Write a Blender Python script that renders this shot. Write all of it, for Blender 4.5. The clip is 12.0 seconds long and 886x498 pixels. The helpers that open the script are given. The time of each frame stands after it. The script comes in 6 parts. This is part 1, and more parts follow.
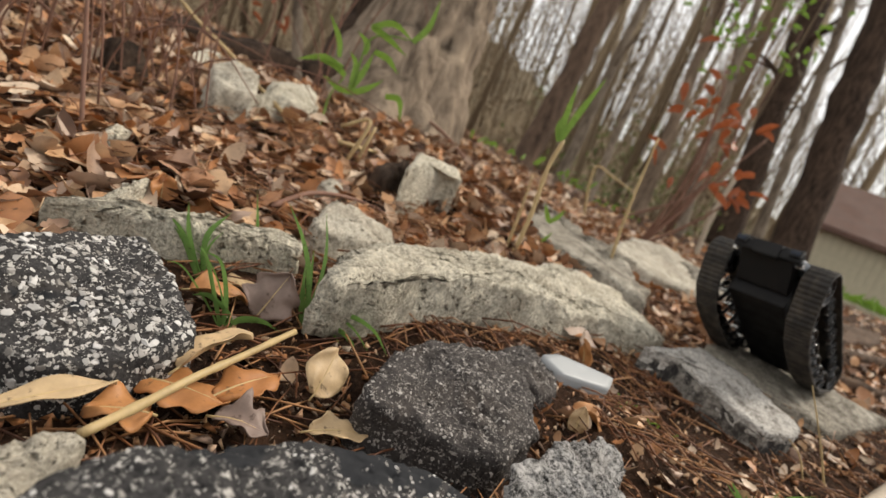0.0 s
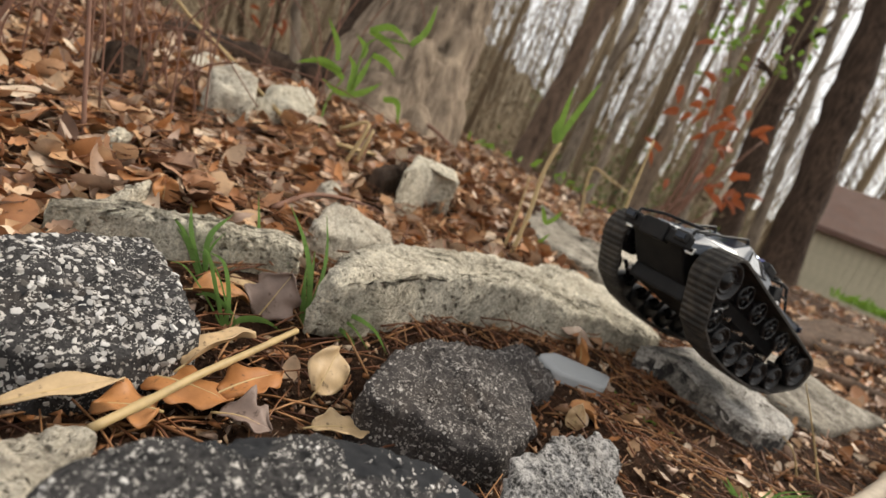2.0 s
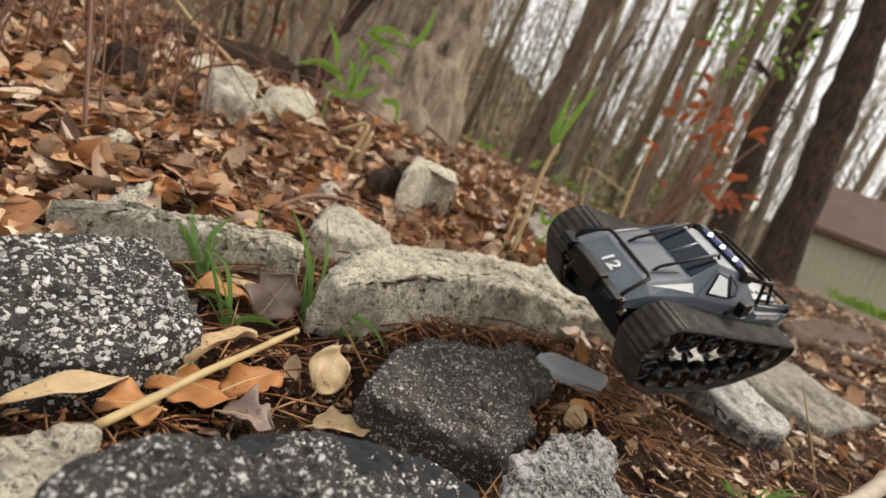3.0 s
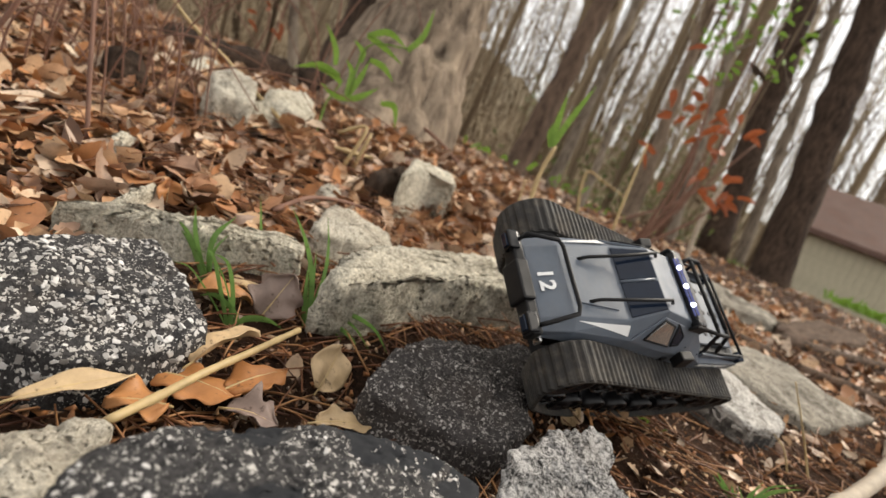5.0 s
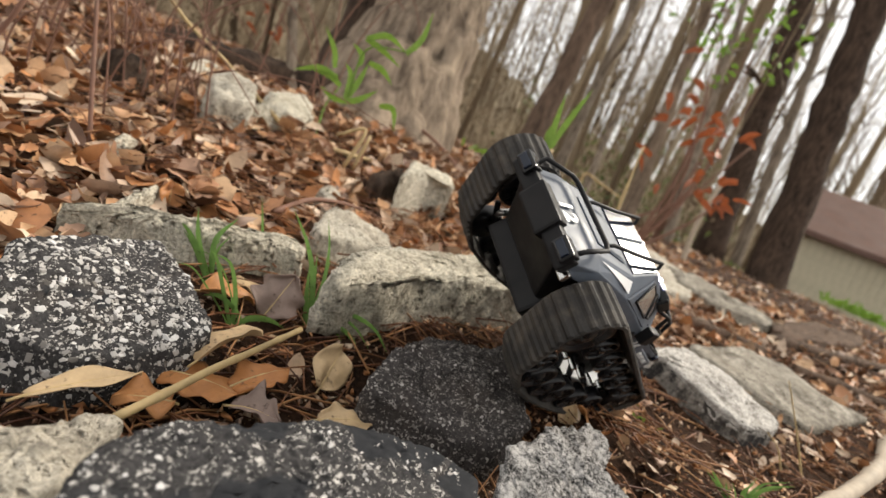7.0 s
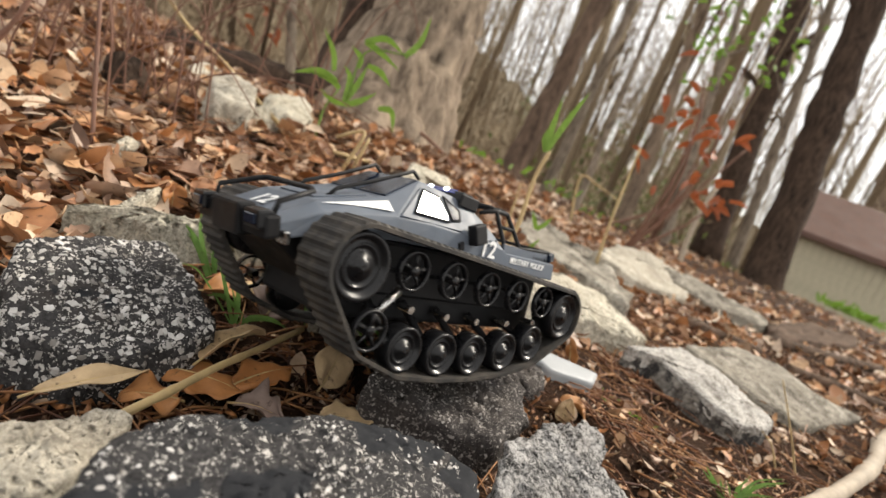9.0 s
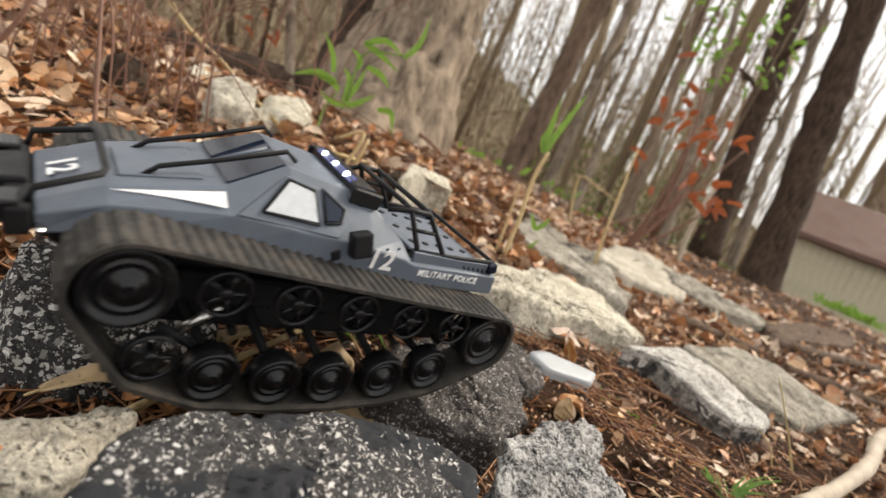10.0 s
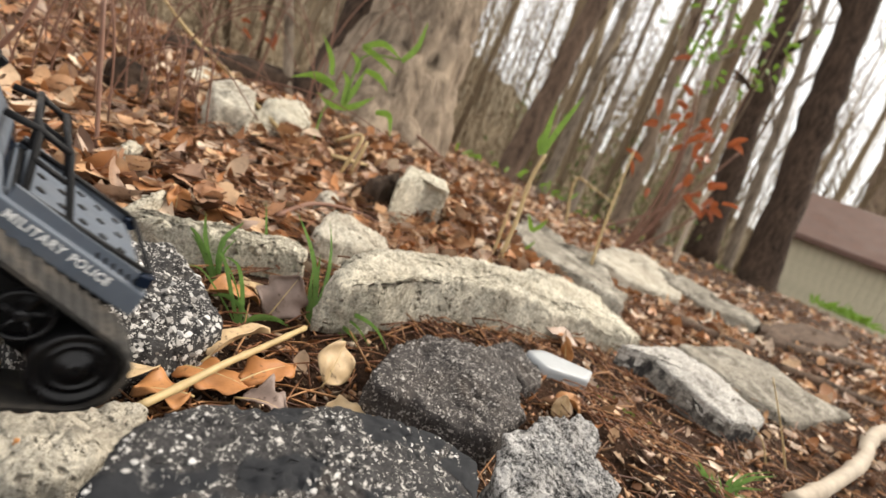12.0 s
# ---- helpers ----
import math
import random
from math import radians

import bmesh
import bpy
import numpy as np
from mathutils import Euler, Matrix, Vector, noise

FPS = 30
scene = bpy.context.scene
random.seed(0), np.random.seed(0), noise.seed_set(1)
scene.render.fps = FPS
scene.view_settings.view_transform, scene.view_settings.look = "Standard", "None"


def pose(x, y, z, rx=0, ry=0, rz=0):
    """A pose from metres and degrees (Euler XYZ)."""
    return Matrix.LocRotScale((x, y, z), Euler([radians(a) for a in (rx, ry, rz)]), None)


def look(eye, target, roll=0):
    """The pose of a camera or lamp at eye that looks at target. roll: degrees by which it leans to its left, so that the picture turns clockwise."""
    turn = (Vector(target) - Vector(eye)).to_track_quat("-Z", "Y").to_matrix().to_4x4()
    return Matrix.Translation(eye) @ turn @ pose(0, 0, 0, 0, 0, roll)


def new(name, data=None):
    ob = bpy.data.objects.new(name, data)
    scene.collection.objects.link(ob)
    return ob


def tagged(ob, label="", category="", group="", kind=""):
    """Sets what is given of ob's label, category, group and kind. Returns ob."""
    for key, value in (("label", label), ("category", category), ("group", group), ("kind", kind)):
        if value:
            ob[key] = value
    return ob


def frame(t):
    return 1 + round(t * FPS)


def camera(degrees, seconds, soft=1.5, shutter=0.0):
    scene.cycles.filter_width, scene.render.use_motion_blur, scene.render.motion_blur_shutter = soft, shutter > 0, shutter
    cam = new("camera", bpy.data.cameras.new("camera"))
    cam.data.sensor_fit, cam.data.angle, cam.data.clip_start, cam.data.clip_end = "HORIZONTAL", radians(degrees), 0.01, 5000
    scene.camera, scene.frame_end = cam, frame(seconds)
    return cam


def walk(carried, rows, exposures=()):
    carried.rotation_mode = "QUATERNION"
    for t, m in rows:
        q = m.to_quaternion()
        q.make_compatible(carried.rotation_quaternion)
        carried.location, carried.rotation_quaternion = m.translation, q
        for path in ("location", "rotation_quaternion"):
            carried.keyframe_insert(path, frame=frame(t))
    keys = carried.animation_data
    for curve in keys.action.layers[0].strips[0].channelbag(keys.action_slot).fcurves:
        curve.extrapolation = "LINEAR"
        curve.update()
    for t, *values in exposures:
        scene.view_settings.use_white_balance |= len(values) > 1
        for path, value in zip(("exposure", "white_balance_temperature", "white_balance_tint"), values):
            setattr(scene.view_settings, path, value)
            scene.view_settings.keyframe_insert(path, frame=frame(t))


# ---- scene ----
# Camera: one lens, a slow draw back.
FOCUS = 0.36
cam = camera(78, 12.0, soft=1.5, shutter=0.5)
cam.data.dof.use_dof = True
cam.data.dof.focus_distance = FOCUS
cam.data.dof.aperture_fstop = 7.5
walk(cam, [
    (0.0, pose(0.0029, 0.0256, 0.2002, 76.264, -22.509, 5.914)),
    (3.0, pose(0.0018, 0.0131, 0.1995, 76.830, -22.425, 5.393)),
    (6.0, pose(0.0000, 0.0000, 0.2000, 77.321, -22.496, 4.920)),
    (9.0, pose(-0.0014, -0.0127, 0.2008, 77.737, -22.564, 4.532)),
    (12.0, pose(-0.0032, -0.0273, 0.2008, 78.229, -22.503, 4.026)),
], exposures=[(0.0, 0.15, 7000, 10), (3.0, 0.28, 7000, 10), (6.0, 0.39, 7000, 10), (9.0, 0.57, 7000, 10), (12.0, 0.66, 7000, 10)])

# World: bright overcast sky and a wide soft sun.
SUN_ELEVATION, SUN_AZIMUTH = radians(43), radians(52)
world = bpy.data.worlds.new("overcast")
scene.world = world
world.use_nodes = True
wn, wl = world.node_tree.nodes, world.node_tree.links
sky = wn.new("ShaderNodeTexSky")
sky.sky_type, sky.sun_disc = "NISHITA", False
sky.sun_elevation, sky.sun_rotation = SUN_ELEVATION, SUN_AZIMUTH
sky_gain = wn.new("ShaderNodeVectorMath")
sky_gain.operation = "SCALE"
sky_gain.inputs["Scale"].default_value = 0.10
wl.new(sky.outputs[0], sky_gain.inputs[0])
cloud = wn.new("ShaderNodeMix")
cloud.data_type = "RGBA"
cloud.inputs[0].default_value = 0.8
cloud.inputs[7].default_value = (1.08, 1.08, 1.09, 1)
wl.new(sky_gain.outputs[0], cloud.inputs[6])
wl.new(cloud.outputs[2], wn["Background"].inputs[0])
wn["Background"].inputs[1].default_value = 1.0
sun_data = bpy.data.lights.new("sun", "SUN")
sun_data.energy, sun_data.angle, sun_data.color = 3.0, radians(13), (1.0, 0.95, 0.87)
sun = new("sun", sun_data)
toward_sun = Vector((math.sin(SUN_AZIMUTH) * math.cos(SUN_ELEVATION), math.cos(SUN_AZIMUTH) * math.cos(SUN_ELEVATION), math.sin(SUN_ELEVATION)))
sun.matrix_basis = look(toward_sun * 20, (0, 0, 0))


# ---- materials ----
class Mat:
    """A small builder for node materials in object space."""

    def __init__(self, name, rough=0.8, metal=0.0, spec=0.4):
        self.m = bpy.data.materials.new(name)
        self.m.use_nodes = True
        self.n, self.l = self.m.node_tree.nodes, self.m.node_tree.links
        self.b = self.n["Principled BSDF"]
        self.b.inputs["Roughness"].default_value = rough
        self.b.inputs["Metallic"].default_value = metal
        self.b.inputs["Specular IOR Level"].default_value = spec
        self.co = self.n.new("ShaderNodeTexCoord").outputs["Object"]

    def noise(self, scale, detail=5, rough=0.6, stretch=None):
        n = self.n.new("ShaderNodeTexNoise")
        n.inputs["Scale"].default_value, n.inputs["Detail"].default_value, n.inputs["Roughness"].default_value = scale, detail, rough
        src = self.co
        if stretch:
            mp = self.n.new("ShaderNodeMapping")
            mp.inputs["Scale"].default_value = stretch
            self.l.new(src, mp.inputs[0])
            src = mp.outputs[0]
        self.l.new(src, n.inputs["Vector"])
        return n.outputs["Fac"]

    def voronoi(self, scale, feature="F1", out="Distance", warp=0.0):
        n = self.n.new("ShaderNodeTexVoronoi")
        n.feature = feature
        n.inputs["Scale"].default_value = scale
        src = self.co
        if warp:
            w = self.n.new("ShaderNodeTexNoise")
            w.inputs["Scale"].default_value = scale * 1.3
            self.l.new(src, w.inputs["Vector"])
            a = self.n.new("ShaderNodeVectorMath")
            a.operation = "MULTIPLY_ADD"
            a.inputs[1].default_value = (warp, warp, warp)
            self.l.new(w.outputs["Color"], a.inputs[0])
            self.l.new(src, a.inputs[2])
            src = a.outputs[0]
        self.l.new(src, n.inputs["Vector"])
        return n.outputs[out]

    def ramp(self, fac, stops, interp="LINEAR"):
        r = self.n.new("ShaderNodeValToRGB")
        r.color_ramp.interpolation = interp
        e = r.color_ramp.elements
        while len(e) < len(stops):
            e.new(0.5)
        for k, (p, c) in zip(e, stops):
            k.position = p
            k.color = (*c, 1) if isinstance(c, tuple) else (c, c, c, 1)
        self.l.new(fac, r.inputs[0])
        return r.outputs[0]

    def mix(self, fac, a, b, mode="MIX"):
        n = self.n.new("ShaderNodeMix")
        n.data_type, n.blend_type = "RGBA", mode
        for v, i in ((fac, 0), (a, 6), (b, 7)):
            if isinstance(v, (int, float)):
                n.inputs[i].default_value = v if i == 0 else (v, v, v, 1)
            elif isinstance(v, tuple):
                n.inputs[i].default_value = (*v, 1)
            else:
                self.l.new(v, n.inputs[i])
        return n.outputs[2]

    def math(self, op, a, b):
        n = self.n.new("ShaderNodeMath")
        n.operation = op
        for v, i in ((a, 0), (b, 1)):
            if isinstance(v, (int, float)):
                n.inputs[i].default_value = v
            else:
                self.l.new(v, n.inputs[i])
        return n.outputs[0]

    def island(self):
        return self.n.new("ShaderNodeNewGeometry").outputs["Random Per Island"]

    def each(self):
        return self.n.new("ShaderNodeObjectInfo").outputs["Random"]

    def color(self, c):
        if isinstance(c, tuple):
            self.b.inputs["Base Color"].default_value = (*c, 1)
        else:
            self.l.new(c, self.b.inputs["Base Color"])
        return self

    def roughness(self, r):
        self.l.new(r, self.b.inputs["Roughness"])
        return self

    def bump(self, h, strength=0.5, dist=0.002):
        n = self.n.new("ShaderNodeBump")
        n.inputs["Strength"].default_value, n.inputs["Distance"].default_value = strength, dist
        self.l.new(h, n.inputs["Height"])
        self.l.new(n.outputs[0], self.b.inputs["Normal"])
        return self


def mat_concrete(name, light, dark, pit_dirt_tone=(0.075, 0.06, 0.045), grain=60, dirty=0.56):
    m = Mat(name, 0.9, spec=0.2)
    big, mid, fine = m.noise(12, 6), m.noise(75, 6, 0.7), m.noise(grain * 5, 6, 0.75)
    base = m.mix(m.ramp(big, [(0.35, 0.0), (0.65, 1.0)]), dark, light)
    base = m.mix(0.6, base, m.ramp(fine, [(0.36, 0.15), (0.60, 1.0)]), "MULTIPLY")
    base = m.mix(0.5, base, m.ramp(mid, [(0.36, 0.25), (0.58, 1.0)]), "MULTIPLY")
    pits = m.ramp(m.voronoi(grain * 1.5, warp=0.012), [(0.12, 1.0), (0.34, 0.0)])
    holes = m.math("MULTIPLY", pits, m.ramp(m.noise(40, 4), [(0.44, 0.0), (0.56, 1.0)]))
    small = m.math("MULTIPLY", m.ramp(m.voronoi(grain * 4.2, warp=0.004), [(0.10, 1.0), (0.30, 0.0)]), m.ramp(m.noise(90, 3), [(0.45, 0.0), (0.6, 1.0)]))
    holes = m.math("MAXIMUM", holes, small)
    # pits are coloured darker as well as sunk in the bump
    base = m.mix(m.math("MULTIPLY", holes, 0.85), base, pit_dirt_tone)
    dirt = m.ramp(m.noise(10, 9, 0.75), [(dirty, 0.0), (dirty + 0.13, 0.85)])
    base = m.mix(dirt, base, pit_dirt_tone)
    m.color(base)
    height = m.math("SUBTRACT", m.mix(0.5, m.mix(0.5, fine, mid), big), m.math("MULTIPLY", holes, 0.5))
    m.bump(height, 1.0, 0.008)
    return m.m


def mat_asphalt(name, chips, tar=False, chip=(0.62, 0.59, 0.55), base=(0.035, 0.033, 0.033), size=95, patch_at=0.5):
    """Old asphalt: dark binder with pale stone chips of several sizes, smooth tar where it was sealed."""
    m = Mat(name, 0.85, spec=0.18)
    fine = m.noise(420, 4, 0.7)
    col = m.mix(m.ramp(fine, [(0.35, 0.0), (0.7, 1.0)]), base, tuple(3.2 * v for v in base))
    brown = m.ramp(m.noise(16, 6), [(0.5, 0.0), (0.75, 0.6)])
    col = m.mix(brown, col, (0.06, 0.045, 0.034))
    cells = m.voronoi(size, warp=0.012)
    keep = m.ramp(m.voronoi(size, out="Color", warp=0.012), [(1 - chips, 0.0), (1 - chips + 0.02, 1.0)])
    cell = m.math("MULTIPLY", m.ramp(cells, [(0.36, 1.0), (0.42, 0.0)]), keep)
    cells2 = m.voronoi(size * 2.3, warp=0.006)
    keep2 = m.ramp(m.voronoi(size * 2.3, out="Color", warp=0.006), [(1 - chips * 0.9, 0.0), (1 - chips * 0.9 + 0.02, 1.0)])
    cell2 = m.math("MULTIPLY", m.ramp(cells2, [(0.34, 1.0), (0.40, 0.0)]), keep2)
    spots = m.math("MAXIMUM", cell, cell2)
    spots = m.math("MULTIPLY", spots, m.ramp(m.noise(150, 4), [(0.36, 0.0), (0.44, 1.0)]))
    height = m.mix(0.5, fine, spots)
    if tar:
        patch = m.ramp(m.noise(15, 3, 0.5), [(patch_at, 0.0), (patch_at + 0.025, 1.0)])
        crack = m.ramp(m.voronoi(17, "DISTANCE_TO_EDGE", warp=0.02), [(0.022, 0.0), (0.05, 1.0)])
        patch = m.math("MULTIPLY", patch, crack)
        rest = m.math("SUBTRACT", 1.0, patch)
        few = m.math("MULTIPLY", cell2, m.ramp(m.noise(60, 2), [(0.62, 0.0), (0.66, 1.0)]))
        spots = m.math("MAXIMUM", m.math("MULTIPLY", spots, rest), few)
        col = m.mix(patch, col, m.mix(fine, (0.011, 0.012, 0.014), (0.026, 0.027, 0.030)))
        height = m.mix(patch, height, 0.62)
    tone = m.mix(m.noise(210, 3), tuple(0.55 * v for v in chip), chip)
    m.color(m.mix(spots, col, tone))
    m.bump(height, 0.9, 0.0022)
    return m.m


def mat_granite(name, a=(0.60, 0.58, 0.56), b=(0.034, 0.033, 0.033), scale=420, mid=0.5):
    m = Mat(name, 0.85, spec=0.3)
    n1, n2 = m.noise(scale, 8, 0.8), m.noise(scale * 0.16, 6, 0.65)
    sp = m.ramp(m.mix(0.35, n1, n2), [(mid - 0.055, 0.0), (mid + 0.06, 1.0)])
    c = m.mix(sp, b, a)
    c = m.mix(m.ramp(m.noise(scale * 0.07, 6, 0.7), [(0.5, 0.0), (0.75, 0.55)]), c, (0.10, 0.075, 0.055))
    m.color(c)
    return m.bump(m.mix(0.5, n1, n2), 1.0, 0.006).m


def mat_leaf(name, stops, by="island", rough=0.55, trans=0.0, spec=0.35):
    m = Mat(name, rough, spec=spec)
    pick = m.island() if by == "island" else m.each()
    c = m.ramp(pick, stops)
    vein = m.noise(70, 5, 0.7)
    c = m.mix(0.55, c, m.ramp(vein, [(0.3, 0.45), (0.7, 1.1)]), "MULTIPLY")
    spot = m.ramp(m.noise(160, 3), [(0.62, 0.0), (0.72, 0.7)])
    m.color(m.mix(spot, c, (0.05, 0.028, 0.016)))
    if trans:
        m.b.inputs["Transmission Weight"].default_value = 0.0
        t = m.n.new("ShaderNodeBsdfTranslucent")
        m.l.new(m.b.inputs["Base Color"].links[0].from_socket, t.inputs[0])
        mx = m.n.new("ShaderNodeMixShader")
        mx.inputs[0].default_value = trans
        m.l.new(m.b.outputs[0], mx.inputs[1])
        m.l.new(t.outputs[0], mx.inputs[2])
        m.l.new(mx.outputs[0], m.n["Material Output"].inputs[0])
    return m.bump(vein, 0.4, 0.001).m


def mat_bark(name, light, dark, scale=18.0):
    m = Mat(name, 0.92, spec=0.15)
    groove = m.noise(scale, 8, 0.72, (1, 1, 0.12))
    c = m.mix(m.ramp(groove, [(0.36, 0.0), (0.62, 1.0)]), dark, light)
    c = m.mix(m.ramp(m.noise(3.2, 4), [(0.45, 0.0), (0.7, 0.45)]), c, tuple(1.15 * v for v in light))
    m.color(c)
    return m.bump(groove, 1.0, 0.02).m


def mat_plain(name, c, rough=0.5, metal=0.0, spec=0.5, vary=0.25, scale=90, bump=0.0, dust=0.0):
    """Paint, plastic or rubber with a little grime."""
    m = Mat(name, rough, metal, spec)
    g = m.noise(scale, 6, 0.7)
    col = m.mix(vary, c, m.ramp(g, [(0.3, tuple(0.4 * v for v in c)), (0.7, c)]))
    if dust:
        col = m.mix(m.ramp(m.noise(scale * 0.4, 6, 0.7), [(0.45, 0.0), (0.75, dust)]), col, (0.22, 0.18, 0.14))
    m.color(col)
    m.roughness(m.ramp(m.noise(scale * 0.5, 4), [(0.3, max(0.05, rough - 0.12)), (0.7, min(1.0, rough + 0.12))]))
    if bump:
        m.bump(g, bump, 0.0006)
    return m.m


def mat_soil():
    m = Mat("forest_soil", 0.95, spec=0.1)
    a, b = m.noise(24, 8, 0.7), m.noise(210, 6, 0.75)
    c = m.mix(m.ramp(a, [(0.35, 0.0), (0.65, 1.0)]), (0.012, 0.007, 0.005), (0.080, 0.042, 0.025))
    c = m.mix(m.ramp(b, [(0.45, 0.0), (0.75, 0.7)]), c, (0.14, 0.07, 0.038))
    m.color(c)
    return m.bump(m.mix(0.5, a, b), 1.0, 0.022).m


CONCRETE = mat_concrete("pale_concrete", (0.84, 0.78, 0.64), (0.56, 0.50, 0.39))
CONCRETE_GREY = mat_concrete("grey_concrete", (0.78, 0.72, 0.60), (0.50, 0.44, 0.35), grain=80)
CONCRETE_DIRTY = mat_concrete("dirty_grey_concrete", (0.62, 0.57, 0.48), (0.34, 0.30, 0.24), grain=70, dirty=0.47)
CONCRETE_WHITE = mat_concrete("white_weathered_concrete", (0.80, 0.77, 0.72), (0.56, 0.52, 0.47), dirty=0.5)
ASPHALT_CHIPS = mat_asphalt("asphalt_pale_chips", 0.42, True, size=190, patch_at=0.60, base=(0.020, 0.019, 0.019))
ASPHALT_TAR = mat_asphalt("asphalt_tar_sealed", 0.40, True, size=230, patch_at=0.46, base=(0.020, 0.019, 0.019))
ASPHALT_DARK = mat_asphalt("asphalt_fine", 0.36, False, (0.40, 0.37, 0.34), (0.026, 0.023, 0.022), 240)
GRANITE = mat_granite("speckled_granite")
GRANITE_DARK = mat_granite("dark_mottled_stone", (0.36, 0.33, 0.29), (0.022, 0.020, 0.020), 60, 0.53)
SOIL = mat_soil()
LITTER = mat_leaf("leaf_litter", [(0.0, (0.085, 0.040, 0.022)), (0.14, (0.31, 0.135, 0.058)), (0.28, (0.46, 0.195, 0.070)), (0.42, (0.27, 0.170, 0.120)), (0.56, (0.52, 0.28, 0.135)), (0.70, (0.64, 0.44, 0.27)), (0.84, (0.36, 0.25, 0.19)), (0.93, (0.70, 0.55, 0.40)), (1.0, (0.24, 0.13, 0.08))])
NEEDLES = mat_leaf("pine_needles", [(0.0, (0.07, 0.025, 0.012)), (0.5, (0.20, 0.075, 0.028)), (1.0, (0.38, 0.19, 0.08))])
GREEN = mat_leaf("fresh_green", [(0.0, (0.11, 0.22, 0.03)), (0.6, (0.19, 0.33, 0.05)), (1.0, (0.32, 0.42, 0.09))], trans=0.35)
GREEN_DULL = mat_leaf("dull_green_leaf", [(0.0, (0.07, 0.11, 0.03)), (1.0, (0.20, 0.24, 0.08))], trans=0.3)
GREEN_DARK = mat_leaf("grass_green", [(0.0, (0.10, 0.23, 0.045)), (1.0, (0.24, 0.40, 0.11))], trans=0.3)
RED_LEAF = mat_leaf("rust_red_leaf", [(0.0, (0.20, 0.050, 0.022)), (0.6, (0.34, 0.095, 0.035)), (1.0, (0.44, 0.19, 0.10))], trans=0.3)
TAN_LEAF = mat_leaf("tan_dry_leaf", [(0.0, (0.42, 0.28, 0.15)), (1.0, (0.52, 0.38, 0.22))], "each")
ORANGE_LEAF = mat_leaf("orange_oak_leaf", [(0.0, (0.36, 0.145, 0.045)), (1.0, (0.46, 0.22, 0.085))], "each")
GREY_LEAF = mat_leaf("grey_brown_leaf", [(0.0, (0.17, 0.12, 0.10)), (1.0, (0.24, 0.17, 0.14))], "each")
STRAW = mat_plain("dry_straw", (0.50, 0.36, 0.17), 0.6, vary=0.6, scale=60)
TWIG = mat_plain("red_brown_twig", (0.21, 0.105, 0.07), 0.8, vary=0.6, scale=50)
TWIG_PALE = mat_plain("pale_dead_wood", (0.46, 0.38, 0.29), 0.8, vary=0.7, scale=45, bump=0.6)
BARK_PINE = mat_bark("dark_pine_bark", (0.100, 0.066, 0.047), (0.012, 0.009, 0.007), 48)
BARK_PALE = mat_bark("pale_grey_bark", (0.29, 0.235, 0.18), (0.085, 0.064, 0.048), 34)
BARK_TAN = mat_bark("tan_brown_bark", (0.27, 0.20, 0.145), (0.09, 0.065, 0.047), 14)
BARK_BROAD = mat_bark("broad_tree_bark", (0.37, 0.29, 0.215), (0.085, 0.062, 0.045), 30)
BARK_BROWN = mat_bark("red_brown_bark", (0.165, 0.110, 0.078), (0.045, 0.031, 0.023), 22)
# Paler browns put the haze of distance into the far wood.
FAR_WOOD = mat_leaf("far_trunks", [(0.0, (0.10, 0.070, 0.046)), (0.5, (0.27, 0.205, 0.135)), (1.0, (0.46, 0.375, 0.26))], rough=0.95, spec=0.05)
# Grey-brown of the distant haze, put into the colour of the rise.
FAR_RISE = mat_plain("far_haze_rise", (0.30, 0.25, 0.18), 1.0, spec=0.0, vary=0.7, scale=0.6)
CHIP_PALE = mat_leaf("pale_stone_chips", [(0.0, (0.16, 0.145, 0.13)), (0.3, (0.40, 0.38, 0.355)), (0.7, (0.56, 0.54, 0.515)), (1.0, (0.68, 0.66, 0.64))], rough=0.85, spec=0.2)
CHIP_GREY = mat_leaf("grey_stone_chips", [(0.0, (0.10, 0.085, 0.075)), (0.5, (0.27, 0.25, 0.23)), (1.0, (0.50, 0.47, 0.44))], rough=0.85, spec=0.2)
WHITE_CHIP = mat_plain("white_ceramic", (0.31, 0.325, 0.335), 0.5, vary=0.12)


# ---- mesh helpers ----
def mesh_object(name, verts, faces, material, parent=None, label="", smooth=True):
    me = bpy.data.meshes.new(name)
    me.from_pydata([tuple(v) for v in verts], [], [tuple(f) for f in faces])
    me.materials.append(material)
    if smooth:
        me.polygons.foreach_set("use_smooth", [True] * len(me.polygons))
    me.update()
    ob = new(name, me)
    if parent:
        ob.parent = parent
    return tagged(ob, label)


def part(name, bm, material, parent, label="", smooth=False):
    me = bpy.data.meshes.new(name)
    bm.to_mesh(me)
    bm.free()
    me.materials.append(material)
    if smooth:
        me.polygons.foreach_set("use_smooth", [True] * len(me.polygons))
    ob = new(name, me)
    ob.parent = parent
    return tagged(ob, label)


def step(a, b, v):
    u = min(1.0, max(0.0, (v - a) / (b - a)))
    return u * u * (3 - 2 * u)


def ground_z(x, y):
    """Height of the forest floor: a low bank behind the rubble, falling away towards the shed."""
    z = 0.105 * step(0.55, 1.6, y) * (1 - 0.5 * step(-0.1, 0.5, x)) - 0.75 * step(4.5, 16, y) * step(-2, 7, x)
    return z - 0.03 * max(1 - step(0.38, 0.58, y), step(0.1, 0.5, x) * (1 - step(0.5, 0.9, y))) + 0.02 * step(0.0, 0.3, -x) * step(0.3, 0.6, y)


